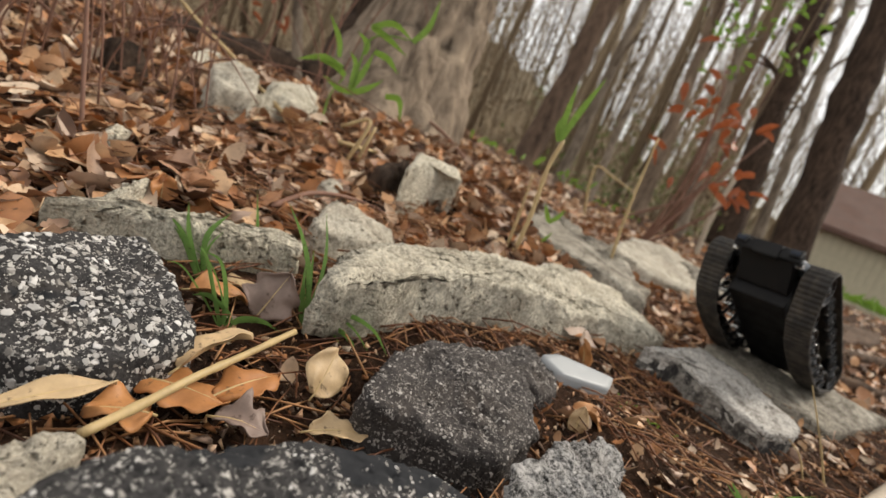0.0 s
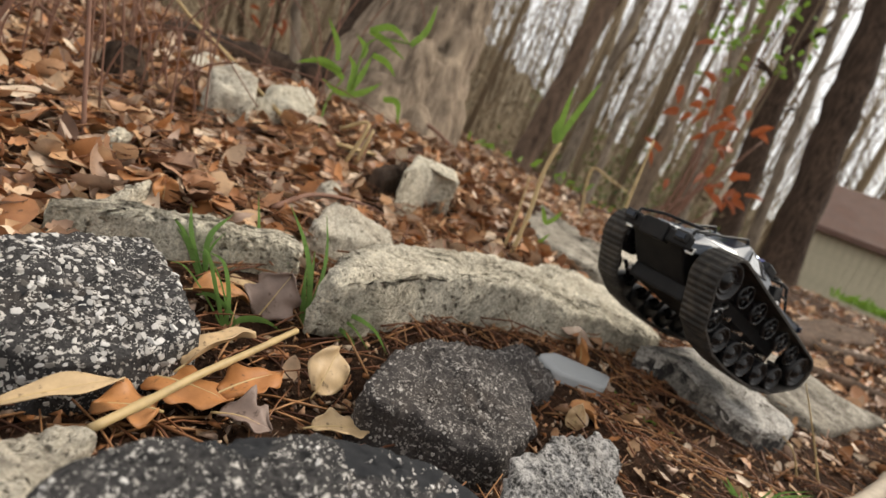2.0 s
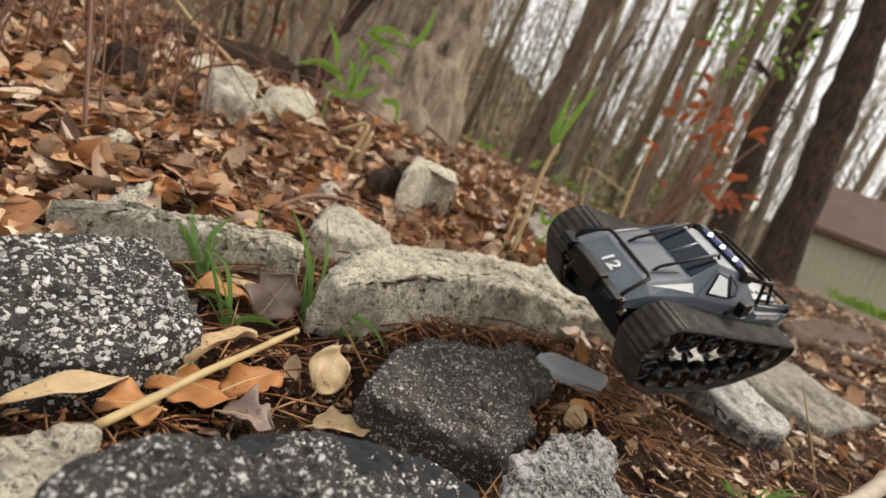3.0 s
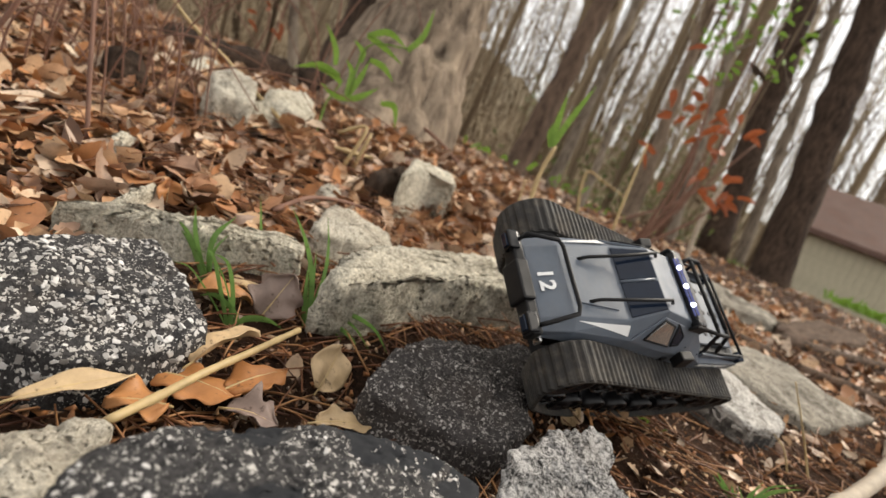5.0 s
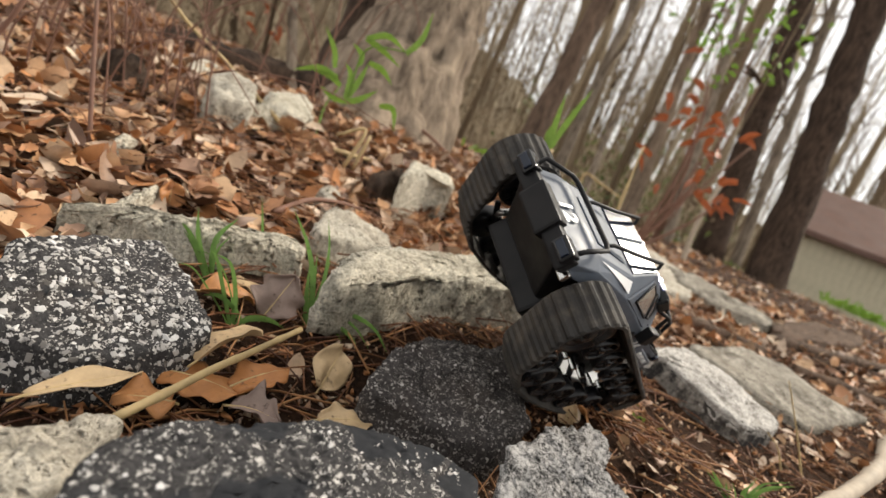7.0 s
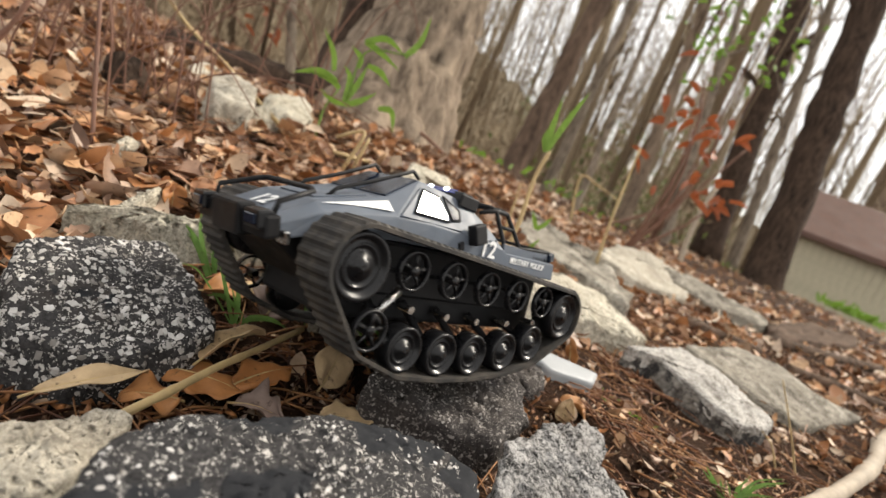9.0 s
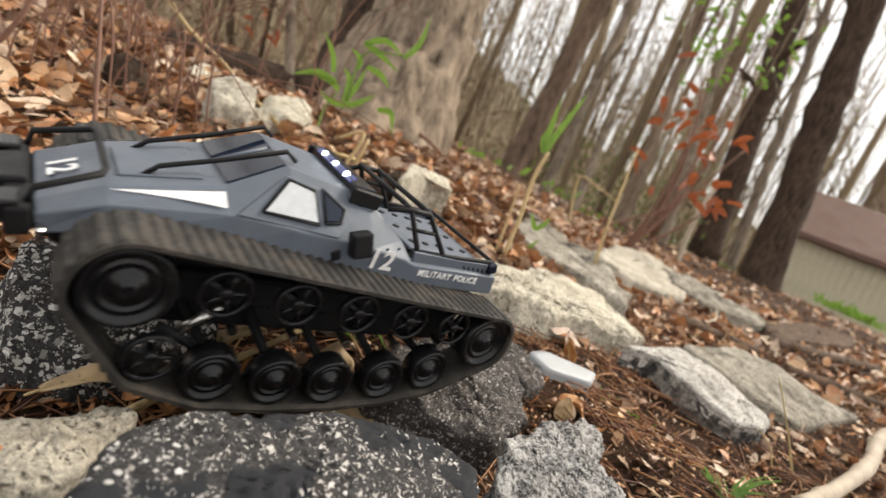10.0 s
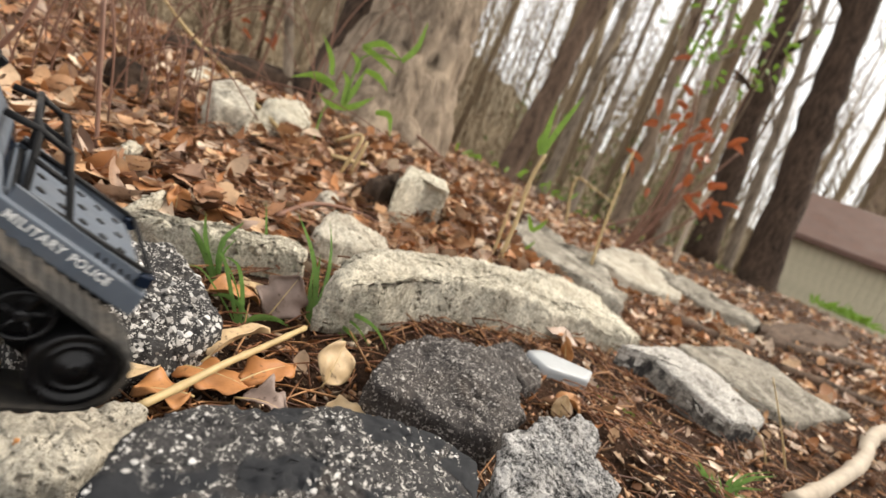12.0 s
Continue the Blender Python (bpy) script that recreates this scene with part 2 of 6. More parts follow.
def ground_rough(x, y):
    near = 1.0 / (1.0 + 0.25 * abs(y))
    return ground_z(x, y) + near * (0.012 * noise.noise((x * 5, y * 5, 0)) + 0.006 * noise.noise((x * 19, y * 19, 3)))


def tube(points, radii, sides=8, seed=0, rough=0.0):
    """Vertices and faces of a round rod along points, with closed ends."""
    rnd = random.Random(seed)
    pts = [Vector(p) for p in points]
    verts, faces = [], []
    side = None
    for i, p in enumerate(pts):
        d = (pts[min(i + 1, len(pts) - 1)] - pts[max(i - 1, 0)]).normalized()
        if side is None:
            side = d.orthogonal().normalized()
        side = (side - d * side.dot(d)).normalized()
        up = d.cross(side)
        r = radii[i] if isinstance(radii, (list, tuple)) else radii
        for k in range(sides):
            a = 2 * math.pi * k / sides
            verts.append(p + (side * math.cos(a) + up * math.sin(a)) * r * (1 + rough * rnd.uniform(-1, 1)))
    n = len(pts)
    for i in range(n - 1):
        for k in range(sides):
            k2 = (k + 1) % sides
            faces.append((i * sides + k, i * sides + k2, (i + 1) * sides + k2, (i + 1) * sides + k))
    faces.append(tuple(range(sides))[::-1])
    faces.append(tuple((n - 1) * sides + k for k in range(sides)))
    return verts, faces


def bend(a, b, n=6, sag=(0, 0, 0)):
    """A curve from a to b that bows out by sag at its middle."""
    a, b, sag = Vector(a), Vector(b), Vector(sag)
    return [a.lerp(b, i / n) + sag * (4 * (i / n) * (1 - i / n)) for i in range(n + 1)]


def gather(items):
    verts, faces = [], []
    for v, f in items:
        o = len(verts)
        verts += v
        faces += [tuple(o + i for i in q) for q in f]
    return verts, faces


# ---- ground ----
def build_ground():
    near = [0.02 * i for i in range(-50, 51)]
    xs = sorted({*near, *[s * 1.0 * 1.11 ** i for i in range(1, 80) for s in (-1, 1)]})
    ys = sorted({*[-0.4 + 0.02 * i for i in range(0, 121)], *[2.0 * 1.07 ** i for i in range(1, 116)], *[-0.4 - 0.1 * 1.35 ** i for i in range(24)]})
    verts = [(x, y, ground_rough(x, y)) for y in ys for x in xs]
    w = len(xs)
    faces = [(j * w + i, j * w + i + 1, (j + 1) * w + i + 1, (j + 1) * w + i) for j in range(len(ys) - 1) for i in range(w - 1)]
    ob = mesh_object("ground", verts, faces, SOIL)
    tagged(ob, "dark brown forest soil under dead leaves and needles", "ground", kind="structure")


build_ground()


# ---- stones ----
def resample(points, n):
    pts = [Vector(p) for p in points]
    seg = [(pts[(i + 1) % len(pts)] - pts[i]).length for i in range(len(pts))]
    total, out, i, acc = sum(seg), [], 0, 0.0
    for k in range(n):
        d = total * k / n
        while acc + seg[i] < d:
            acc += seg[i]
            i += 1
        out.append(pts[i].lerp(pts[(i + 1) % len(pts)], (d - acc) / seg[i]))
    return out


FOOTPRINTS = []


def under_stone(x, y):
    """True where a stone covers the ground."""
    for poly in FOOTPRINTS:
        inside, j = False, len(poly) - 1
        for i in range(len(poly)):
            (xi, yi), (xj, yj) = poly[i], poly[j]
            if (yi > y) != (yj > y) and x < (xj - xi) * (y - yi) / (yj - yi) + xi:
                inside = not inside
            j = i
        if inside:
            return True
    return False


def stone(name, label, outline, base, material, seed, flare=0.012, rough=0.004, fine=0.0024, crown=0.004, detail=96, rings=14, bevel=0.006, category="stone", lumps=16, parent=None):
    """A broken block: a plan outline of its top edge, a rounded rim, rough flanks down to base."""
    FOOTPRINTS.append([(p[0], p[1]) for p in outline])
    if base is None:
        base = min(ground_z(p[0], p[1]) for p in outline) - 0.02
    rim = resample(outline, detail)
    for _ in range(2):
        rim = [rim[i] * 0.5 + (rim[i - 1] + rim[(i + 1) % detail]) * 0.25 for i in range(detail)]
    mid = sum(rim, Vector()) / detail
    floor = [Vector((p.x, p.y, base)) + Vector(((p - mid).x, (p - mid).y, 0)).normalized() * flare for p in rim]
    layers = []
    depth = 9
    for j in range(depth + 1):
        u = j / depth
        layers.append([f.lerp(p, u) for f, p in zip(floor, rim)])
    h = max(0.004, mid.z - base)
    b = min(bevel, 0.35 * h)
    for p in layers[-1]:
        p.z -= b * 0.25
    for j in range(1, rings):
        u = (j / rings) ** 0.9
        ring = []
        for p in rim:
            q = p.lerp(mid, u)
            q.z += crown * math.sin(u * math.pi / 2)
            ring.append(q)
        layers.append(ring)
    for p, q in zip(layers[depth - 1], rim):
        p.x, p.y = p.x * 0.5 + q.x * 0.5, p.y * 0.5 + q.y * 0.5
    off = Vector((seed * 7.31, seed * 3.17, seed * 1.7))
    verts = []
    for ring in layers:
        for p in ring:
            d1 = noise.noise_vector(p * lumps + off)
            d2 = noise.noise_vector(p * lumps * 4.5 + off)
            d3 = noise.noise_vector(p * 260 + off)
            verts.append(p + d1 * rough + d2 * rough * 0.42 + d3 * fine - mid)
    verts.append(Vector((0, 0, crown)))
    faces = []
    for j in range(len(layers) - 1):
        for k in range(detail):
            k2 = (k + 1) % detail
            faces.append((j * detail + k, j * detail + k2, (j + 1) * detail + k2, (j + 1) * detail + k))
    last = (len(layers) - 1) * detail
    faces += [(last + k, last + (k + 1) % detail, len(verts) - 1) for k in range(detail)]
    faces.append(tuple(range(detail))[::-1])
    ob = mesh_object(name, verts, faces, material, parent, label)
    ob.location = mid - parent.location if parent else mid
    return ob if parent else tagged(ob, label, category, "rubble stones")


def stone_chips(block, count, small, large, material, seed, label, patchy=0.0, scale=14.0):
    """Angular stone chips that stand a little proud of an asphalt block, thicker in some patches than in others."""
    rnd = random.Random(seed)
    me = block.data
    core = Vector((0, 0, -0.03))
    polys = [(p.center.copy(), p.normal.copy() if p.normal.dot(p.center - core) > 0 else -p.normal, p.area) for p in me.polygons]
    polys = [p for p in polys if p[1].z > -0.15 and p[0].z > -0.045]
    reach = list(np.cumsum([p[2] for p in polys]))
    items, tries = [], 0
    off = Vector((seed * 3.1, 1.7, seed * 0.9))
    while len(items) < count and tries < count * 20:
        tries += 1
        at, up, _ = polys[int(np.searchsorted(reach, rnd.random() * reach[-1]))]
        rim = 1 - up.z
        if noise.noise(at * scale + off) + 0.6 * noise.noise(at * scale * 3 + off) + 0.45 * min(rim, 0.6) < patchy + rnd.gauss(0, 0.08):
            continue
        r = small + (large - small) * rnd.random() ** 1.7
        turn = up.to_track_quat("Z", "Y").to_matrix() @ Matrix.Rotation(rnd.uniform(0, 6.3), 3, "Z") @ Matrix.Rotation(rnd.gauss(0, 0.2), 3, "X")
        k, long = rnd.choice((4, 5, 5, 6)), rnd.uniform(0.55, 1.0)
        angles = sorted(2 * math.pi * (i + rnd.uniform(-0.35, 0.35)) / k for i in range(k))
        jag = [rnd.uniform(0.7, 1.15) for _ in range(k)]
        c = at + up * r * 0.02
        ring = lambda g, h: [c + turn @ Vector((math.cos(a) * r * q * g, math.sin(a) * r * q * long * g, h)) for a, q in zip(angles, jag)]
        v = ring(1.05, -0.5 * r) + ring(1.0, 0.03 * r) + ring(rnd.uniform(0.7, 0.88), 0.10 * r)
        f = [(b + i, b + (i + 1) % k, b + k + (i + 1) % k, b + k + i) for b in (0, k) for i in range(k)] + [tuple(range(2 * k, 3 * k))]
        items.append((v, f))
    chips = mesh_object("stone_chips", *gather(items), material, block, label, False)
    return tagged(chips, kind="stuff")


def build_stones():
    asphalt = stone("asphalt_block", "weathered black asphalt block crusted with pale lichen chips", [
        (-0.252, 0.305, 0.036), (-0.232, 0.366, 0.036), (-0.208, 0.404, 0.034), (-0.166, 0.376, 0.029), (-0.123, 0.344, 0.016),
        (-0.128, 0.322, 0.008), (-0.145, 0.300, 0.004), (-0.173, 0.271, 0.004), (-0.212, 0.261, 0.004)], -0.05, ASPHALT_CHIPS, 1, flare=0.004, rough=0.005, detail=150, rings=26)
    slab = stone("asphalt_slab", "cracked black tar-sealed asphalt slab with white chips", [
        (-0.087, 0.168, 0.050), (-0.075, 0.194, 0.052), (-0.051, 0.205, 0.052), (-0.017, 0.238, 0.052), (0.013, 0.249, 0.050), (0.047, 0.259, 0.047),
        (0.065, 0.256, 0.044), (0.067, 0.226, 0.040), (0.031, 0.176, 0.040), (-0.036, 0.144, 0.040), (-0.084, 0.131, 0.040), (-0.085, 0.149, 0.045)], -0.05, ASPHALT_TAR, 2, flare=0.004, rough=0.004, detail=150, rings=28)
    stone("concrete_chunk", "pale grey concrete chunk lying beside the asphalt slab", [
        (-0.164, 0.182, 0.014), (-0.137, 0.201, 0.014), (-0.122, 0.225, 0.014), (-0.110, 0.225, 0.014), (-0.105, 0.199, 0.014), (-0.106, 0.179, 0.010), (-0.121, 0.160, 0.004), (-0.144, 0.160, 0.004)],
        -0.05, CONCRETE_GREY, 3, flare=0.0, rough=0.005, detail=110, rings=18)
    lump = stone("asphalt_lump", "rough dark grey asphalt lump with fine speckles", [
        (-0.015, 0.354, 0.020), (-0.005, 0.421, 0.022), (0.022, 0.471, 0.022), (0.090, 0.526, 0.020), (0.114, 0.486, 0.018),
        (0.122, 0.410, 0.010), (0.094, 0.363, 0.008), (0.057, 0.354, 0.008), (0.020, 0.350, 0.008), (-0.007, 0.346, 0.010)], -0.05, ASPHALT_DARK, 4, flare=0.002, rough=0.009, fine=0.003, crown=0.006, detail=140, rings=24)
    small_lump = stone("asphalt_lump", "small rough dark asphalt lump with orange dirt", [
        (0.089, 0.548, 0.012), (0.124, 0.594, 0.012), (0.147, 0.568, 0.010), (0.154, 0.520, 0.004), (0.135, 0.493, 0.001), (0.115, 0.511, 0.006)],
        -0.05, ASPHALT_DARK, 5, flare=0.004, rough=0.005, detail=80)
    stone("granite_stone", "grey speckled rough granite lump", [
        (0.088, 0.303, 0.040), (0.112, 0.338, 0.045), (0.151, 0.370, 0.045), (0.162, 0.365, 0.042), (0.163, 0.335, 0.036),
        (0.180, 0.320, 0.028), (0.150, 0.276, 0.025), (0.090, 0.243, 0.025), (0.077, 0.268, 0.030)], -0.05, GRANITE, 6, flare=0.002, rough=0.006, fine=0.003, crown=0.002, detail=170, rings=34, lumps=26)
    stone("concrete_slab", "long rough pale concrete slab with dark pits", [
        (-0.081, 0.452, 0.052), (-0.076, 0.514, 0.056), (-0.054, 0.595, 0.060), (-0.010, 0.657, 0.062), (0.053, 0.722, 0.062), (0.132, 0.812, 0.060), (0.224, 0.941, 0.057), (0.294, 0.926, 0.050), (0.322, 0.856, 0.040), (0.360, 0.835, 0.030),
        (0.288, 0.767, 0.028), (0.213, 0.722, 0.040), (0.132, 0.664, 0.050), (0.057, 0.604, 0.055), (-0.003, 0.545, 0.055), (-0.042, 0.484, 0.050), (-0.071, 0.456, 0.045)],
        -0.012, CONCRETE, 7, flare=0.006, rough=0.007, fine=0.0038, detail=230, rings=16)
    stone("concrete_slab", "long low pale concrete slab behind the asphalt block", [
        (-0.312, 0.429, 0.024), (-0.295, 0.446, 0.028), (-0.266, 0.460, 0.031), (-0.230, 0.483, 0.036), (-0.193, 0.513, 0.039), (-0.156, 0.534, 0.040), (-0.130, 0.539, 0.035),
        (-0.127, 0.529, 0.029), (-0.168, 0.503, 0.029), (-0.222, 0.474, 0.027), (-0.267, 0.451, 0.022), (-0.308, 0.429, 0.017)], None, CONCRETE, 8, flare=0.004, rough=0.005, fine=0.003, detail=190, rings=10)
    stone("concrete_chunk", "mossy grey concrete chunk half sunk in leaves", [
        (-0.144, 0.602, 0.046), (-0.153, 0.665, 0.054), (-0.123, 0.705, 0.052), (-0.079, 0.712, 0.046), (-0.061, 0.685, 0.039), (-0.091, 0.632, 0.037), (-0.127, 0.584, 0.039)], None, CONCRETE_GREY, 9, flare=0.008, rough=0.007, detail=90)
    stone("concrete_chunk", "small grey concrete piece among leaves", [
        (-0.195, 0.764, 0.053), (-0.190, 0.803, 0.059), (-0.168, 0.779, 0.054), (-0.169, 0.749, 0.046), (-0.178, 0.734, 0.045)], None, CONCRETE_GREY, 10, rough=0.004, detail=50, rings=6)
    stone("concrete_slab", "pale concrete slab with a dark broken edge", [
        (0.132, 1.373, 0.075), (0.220, 1.712, 0.080), (0.282, 1.353, 0.080), (0.347, 1.209, 0.075), (0.368, 1.025, 0.060), (0.337, 0.933, 0.050), (0.278, 0.981, 0.058), (0.187, 1.034, 0.062), (0.148, 1.097, 0.065)],
        -0.005, CONCRETE_DIRTY, 11, flare=0.004, rough=0.010, fine=0.004, detail=130, rings=10)
    stone("concrete_slab", "grey concrete slab leaning on the next one", [
        (0.303, 1.159, 0.090), (0.508, 1.704, 0.090), (0.735, 2.045, 0.085), (0.745, 1.695, 0.075), (0.595, 1.310, 0.060), (0.468, 1.210, 0.065), (0.366, 1.169, 0.075)],
        -0.005, CONCRETE_GREY, 12, flare=0.008, rough=0.010, fine=0.004, detail=120, rings=10)
    stone("concrete_slab", "far low grey concrete slab by the pine tree", [
        (0.62, 1.62, 0.085), (0.72, 1.64, 0.092), (0.80, 1.52, 0.088), (0.87, 1.42, 0.080), (0.80, 1.33, 0.066), (0.70, 1.36, 0.064), (0.62, 1.46, 0.072)],
        None, CONCRETE_DIRTY, 13, flare=0.006, rough=0.010, fine=0.004, detail=110, rings=10)
    stone("bark_slab", "dark brown slab of rotten wood", [
        (0.848, 1.402, 0.069), (1.438, 2.150, 0.073), (1.890, 2.471, 0.074), (1.451, 1.889, 0.074), (0.974, 1.416, 0.068), (0.801, 1.282, 0.061)],
        None, BARK_BROWN, 14, rough=0.008, detail=80, rings=8, category="wood")
    block_top = [
        (0.286, 0.719, 0.030), (0.415, 0.846, 0.034), (0.471, 0.804, 0.030), (0.514, 0.712, 0.014), (0.486, 0.680, 0.008), (0.433, 0.650, 0.008), (0.385, 0.675, 0.020), (0.347, 0.730, 0.026)]
    block = stone("concrete_block", "two-tone concrete block with a white top and dark flank", [(x, y, z - 0.004) for x, y, z in block_top], -0.07, GRANITE_DARK, 15, flare=0.008, rough=0.004, detail=130, rings=12)
    stone("top_crust", "white weathered top crust", block_top, min(p[2] for p in block_top) - 0.010, CONCRETE_WHITE, 25, flare=0.0005, rough=0.003, detail=110, rings=12, bevel=0.002, parent=block)
    stone("concrete_slab", "weathered flat concrete slab behind the block", [
        (0.441, 0.896, 0.031), (0.613, 1.040, 0.041), (0.694, 1.040, 0.041), (0.721, 0.951, 0.034), (0.794, 0.923, 0.031), (0.591, 0.764, 0.013), (0.532, 0.779, 0.016), (0.481, 0.844, 0.024)],
        -0.05, CONCRETE_DIRTY, 16, flare=0.004, rough=0.003, detail=120, rings=10)
    stone("concrete_cube", "upright pale broken concrete cube in the leaves", [
        (-0.104, 0.861, 0.102), (-0.108, 0.980, 0.129), (-0.041, 1.030, 0.125), (-0.021, 1.009, 0.106), (-0.062, 0.999, 0.102)], None, CONCRETE, 17, flare=0.002, rough=0.004, detail=90, rings=10)
    stone("bark_chunk", "dark ridged chunk of bark leaning on the cube", [
        (-0.157, 0.914, 0.087), (-0.126, 1.009, 0.110), (-0.115, 0.989, 0.094), (-0.124, 0.887, 0.073)], None, BARK_PINE, 18, rough=0.008, detail=60, rings=6, category="bark")
    stone("concrete_chunk", "grey concrete chunk at the tree foot", [
        (-0.498, 0.970, 0.126), (-0.496, 1.050, 0.147), (-0.427, 0.999, 0.136), (-0.401, 0.951, 0.109), (-0.448, 0.896, 0.101)], None, CONCRETE_GREY, 19, rough=0.01, detail=70, rings=8, lumps=11)
    stone("concrete_chunk", "pale concrete chunk at the tree foot", [
        (-0.423, 0.999, 0.109), (-0.458, 1.172, 0.145), (-0.423, 1.244, 0.151), (-0.358, 1.149, 0.122), (-0.394, 1.030, 0.094)], None, CONCRETE, 20, rough=0.012, detail=70, rings=8, lumps=11)
    stone("small_stone", "small tan stone on the leaf bank", [
        (-0.660, 1.183, 0.113), (-0.687, 1.282, 0.131), (-0.669, 1.320, 0.130), (-0.631, 1.232, 0.110), (-0.638, 1.172, 0.101)], None, CONCRETE, 21, rough=0.006, detail=50, rings=6)
    stone("small_stone", "small yellowish stone among dead leaves", [
        (-0.384, 0.584, 0.045), (-0.397, 0.620, 0.051), (-0.381, 0.626, 0.046), (-0.376, 0.608, 0.035), (-0.375, 0.584, 0.034)], None, CONCRETE, 22, rough=0.006, detail=50, rings=6)
    stone("long_stone", "pale elongated stone lying on dead leaves", [
        (-0.299, 0.474, 0.021), (-0.296, 0.503, 0.034), (-0.289, 0.529, 0.041), (-0.283, 0.518, 0.031), (-0.289, 0.483, 0.018)], None, CONCRETE, 23, rough=0.004, detail=60, rings=6)
    stone_chips(asphalt, 1250, 0.0007, 0.0037, CHIP_PALE, 1, "pale lichen-crusted stone chips", -0.30, 22)
    stone_chips(slab, 720, 0.0004, 0.0020, CHIP_PALE, 2, "white stone chips along the worn edges", 0.12, 26)
    stone_chips(lump, 2600, 0.0005, 0.0019, CHIP_GREY, 3, "small grey stone chips", -0.25, 30)
    stone_chips(small_lump, 300, 0.0006, 0.0028, CHIP_GREY, 4, "small grey stone chips", -0.25, 30)
    # white chip
    stone("ceramic_chip", "flat white ceramic shard beside the asphalt lump", [
        (0.133, 0.562, 0.018), (0.154, 0.585, 0.019), (0.227, 0.605, 0.012), (0.215, 0.571, 0.010), (0.157, 0.548, 0.013)], -0.03, WHITE_CHIP, 24, flare=0.0, rough=0.0008, fine=0.0002, crown=0.0005, detail=60, rings=6, bevel=0.001, category="shard")


build_stones()


# ---- trees ----
def tree(name, label, base, tip, r, material, seed, flare=1.5, limbs=5, curve=0.0, sides=20, top=0.55, slow=1.8, ridges=0.0):
    """A tapered, slightly wavy trunk with a flared foot and bare limbs."""
    rnd = random.Random(seed)
    root = new(name)
    base, tip = Vector(base), Vector(tip)
    axis = tip - base
    n = 22
    pts, rad = [], []
    for i in range(n + 1):
        u = i / n
        p = base - Vector((0, 0, 0.12)) + axis * u + Vector((rnd.uniform(-1, 1), rnd.uniform(-1, 1), 0)) * r * 0.10 * min(1, 4 * u)
        p += Vector((curve * math.sin(u * 3.1), 0, 0))
        pts.append(p - base)
        rad.append(r * ((1 - (1 - top) * u) + (flare - 1) * math.exp(-(axis.length * u) / (slow * r + 0.02))))
    v, f = tube(pts, rad, sides, seed, 0.05)
    for i, p in enumerate(v):
        a = math.atan2(p.y - pts[i // sides].y, p.x - pts[i // sides].x) if i // sides < len(pts) else 0
        rib = ridges * (0.6 * math.sin(5 * a + seed) + 0.4 * math.sin(11 * a + 2)) * (1.2 - (i // sides) / n)
        v[i] = p + (p - pts[min(n, i // sides)]) * rib + noise.noise_vector(p * (0.5 / r) + Vector((seed, 0, 0))) * r * 0.10
    mesh_object("trunk", v, f, material, root)
    root.location = base
    for k in range(limbs):
        u = rnd.uniform(0.35, 0.97)
        a = pts[0].lerp(pts[-1], u)
        d = Vector((rnd.uniform(-1, 1), rnd.uniform(-1, 1), rnd.uniform(0.5, 1.3))).normalized()
        ln = axis.length * rnd.uniform(0.08, 0.2)
        b = a + d * ln
        items = []
        items.append(tube(bend(a, b, 5, (0, 0, ln * 0.08)), [r * 0.28 * (1 - 0.15 * i) for i in range(6)], 6, seed + k))
        for q in range(2):
            c = a.lerp(b, rnd.uniform(0.4, 0.9))
            e = c + (d + Vector((rnd.uniform(-1, 1), rnd.uniform(-1, 1), rnd.uniform(-0.2, 0.8)))).normalized() * ln * 0.5
            items.append(tube(bend(c, e, 3), [r * 0.1, r * 0.08, r * 0.06, r * 0.03], 5, seed + q))
        mesh_object("limb", *gather(items), material, root)
    return tagged(root, label, "tree", "forest trees")


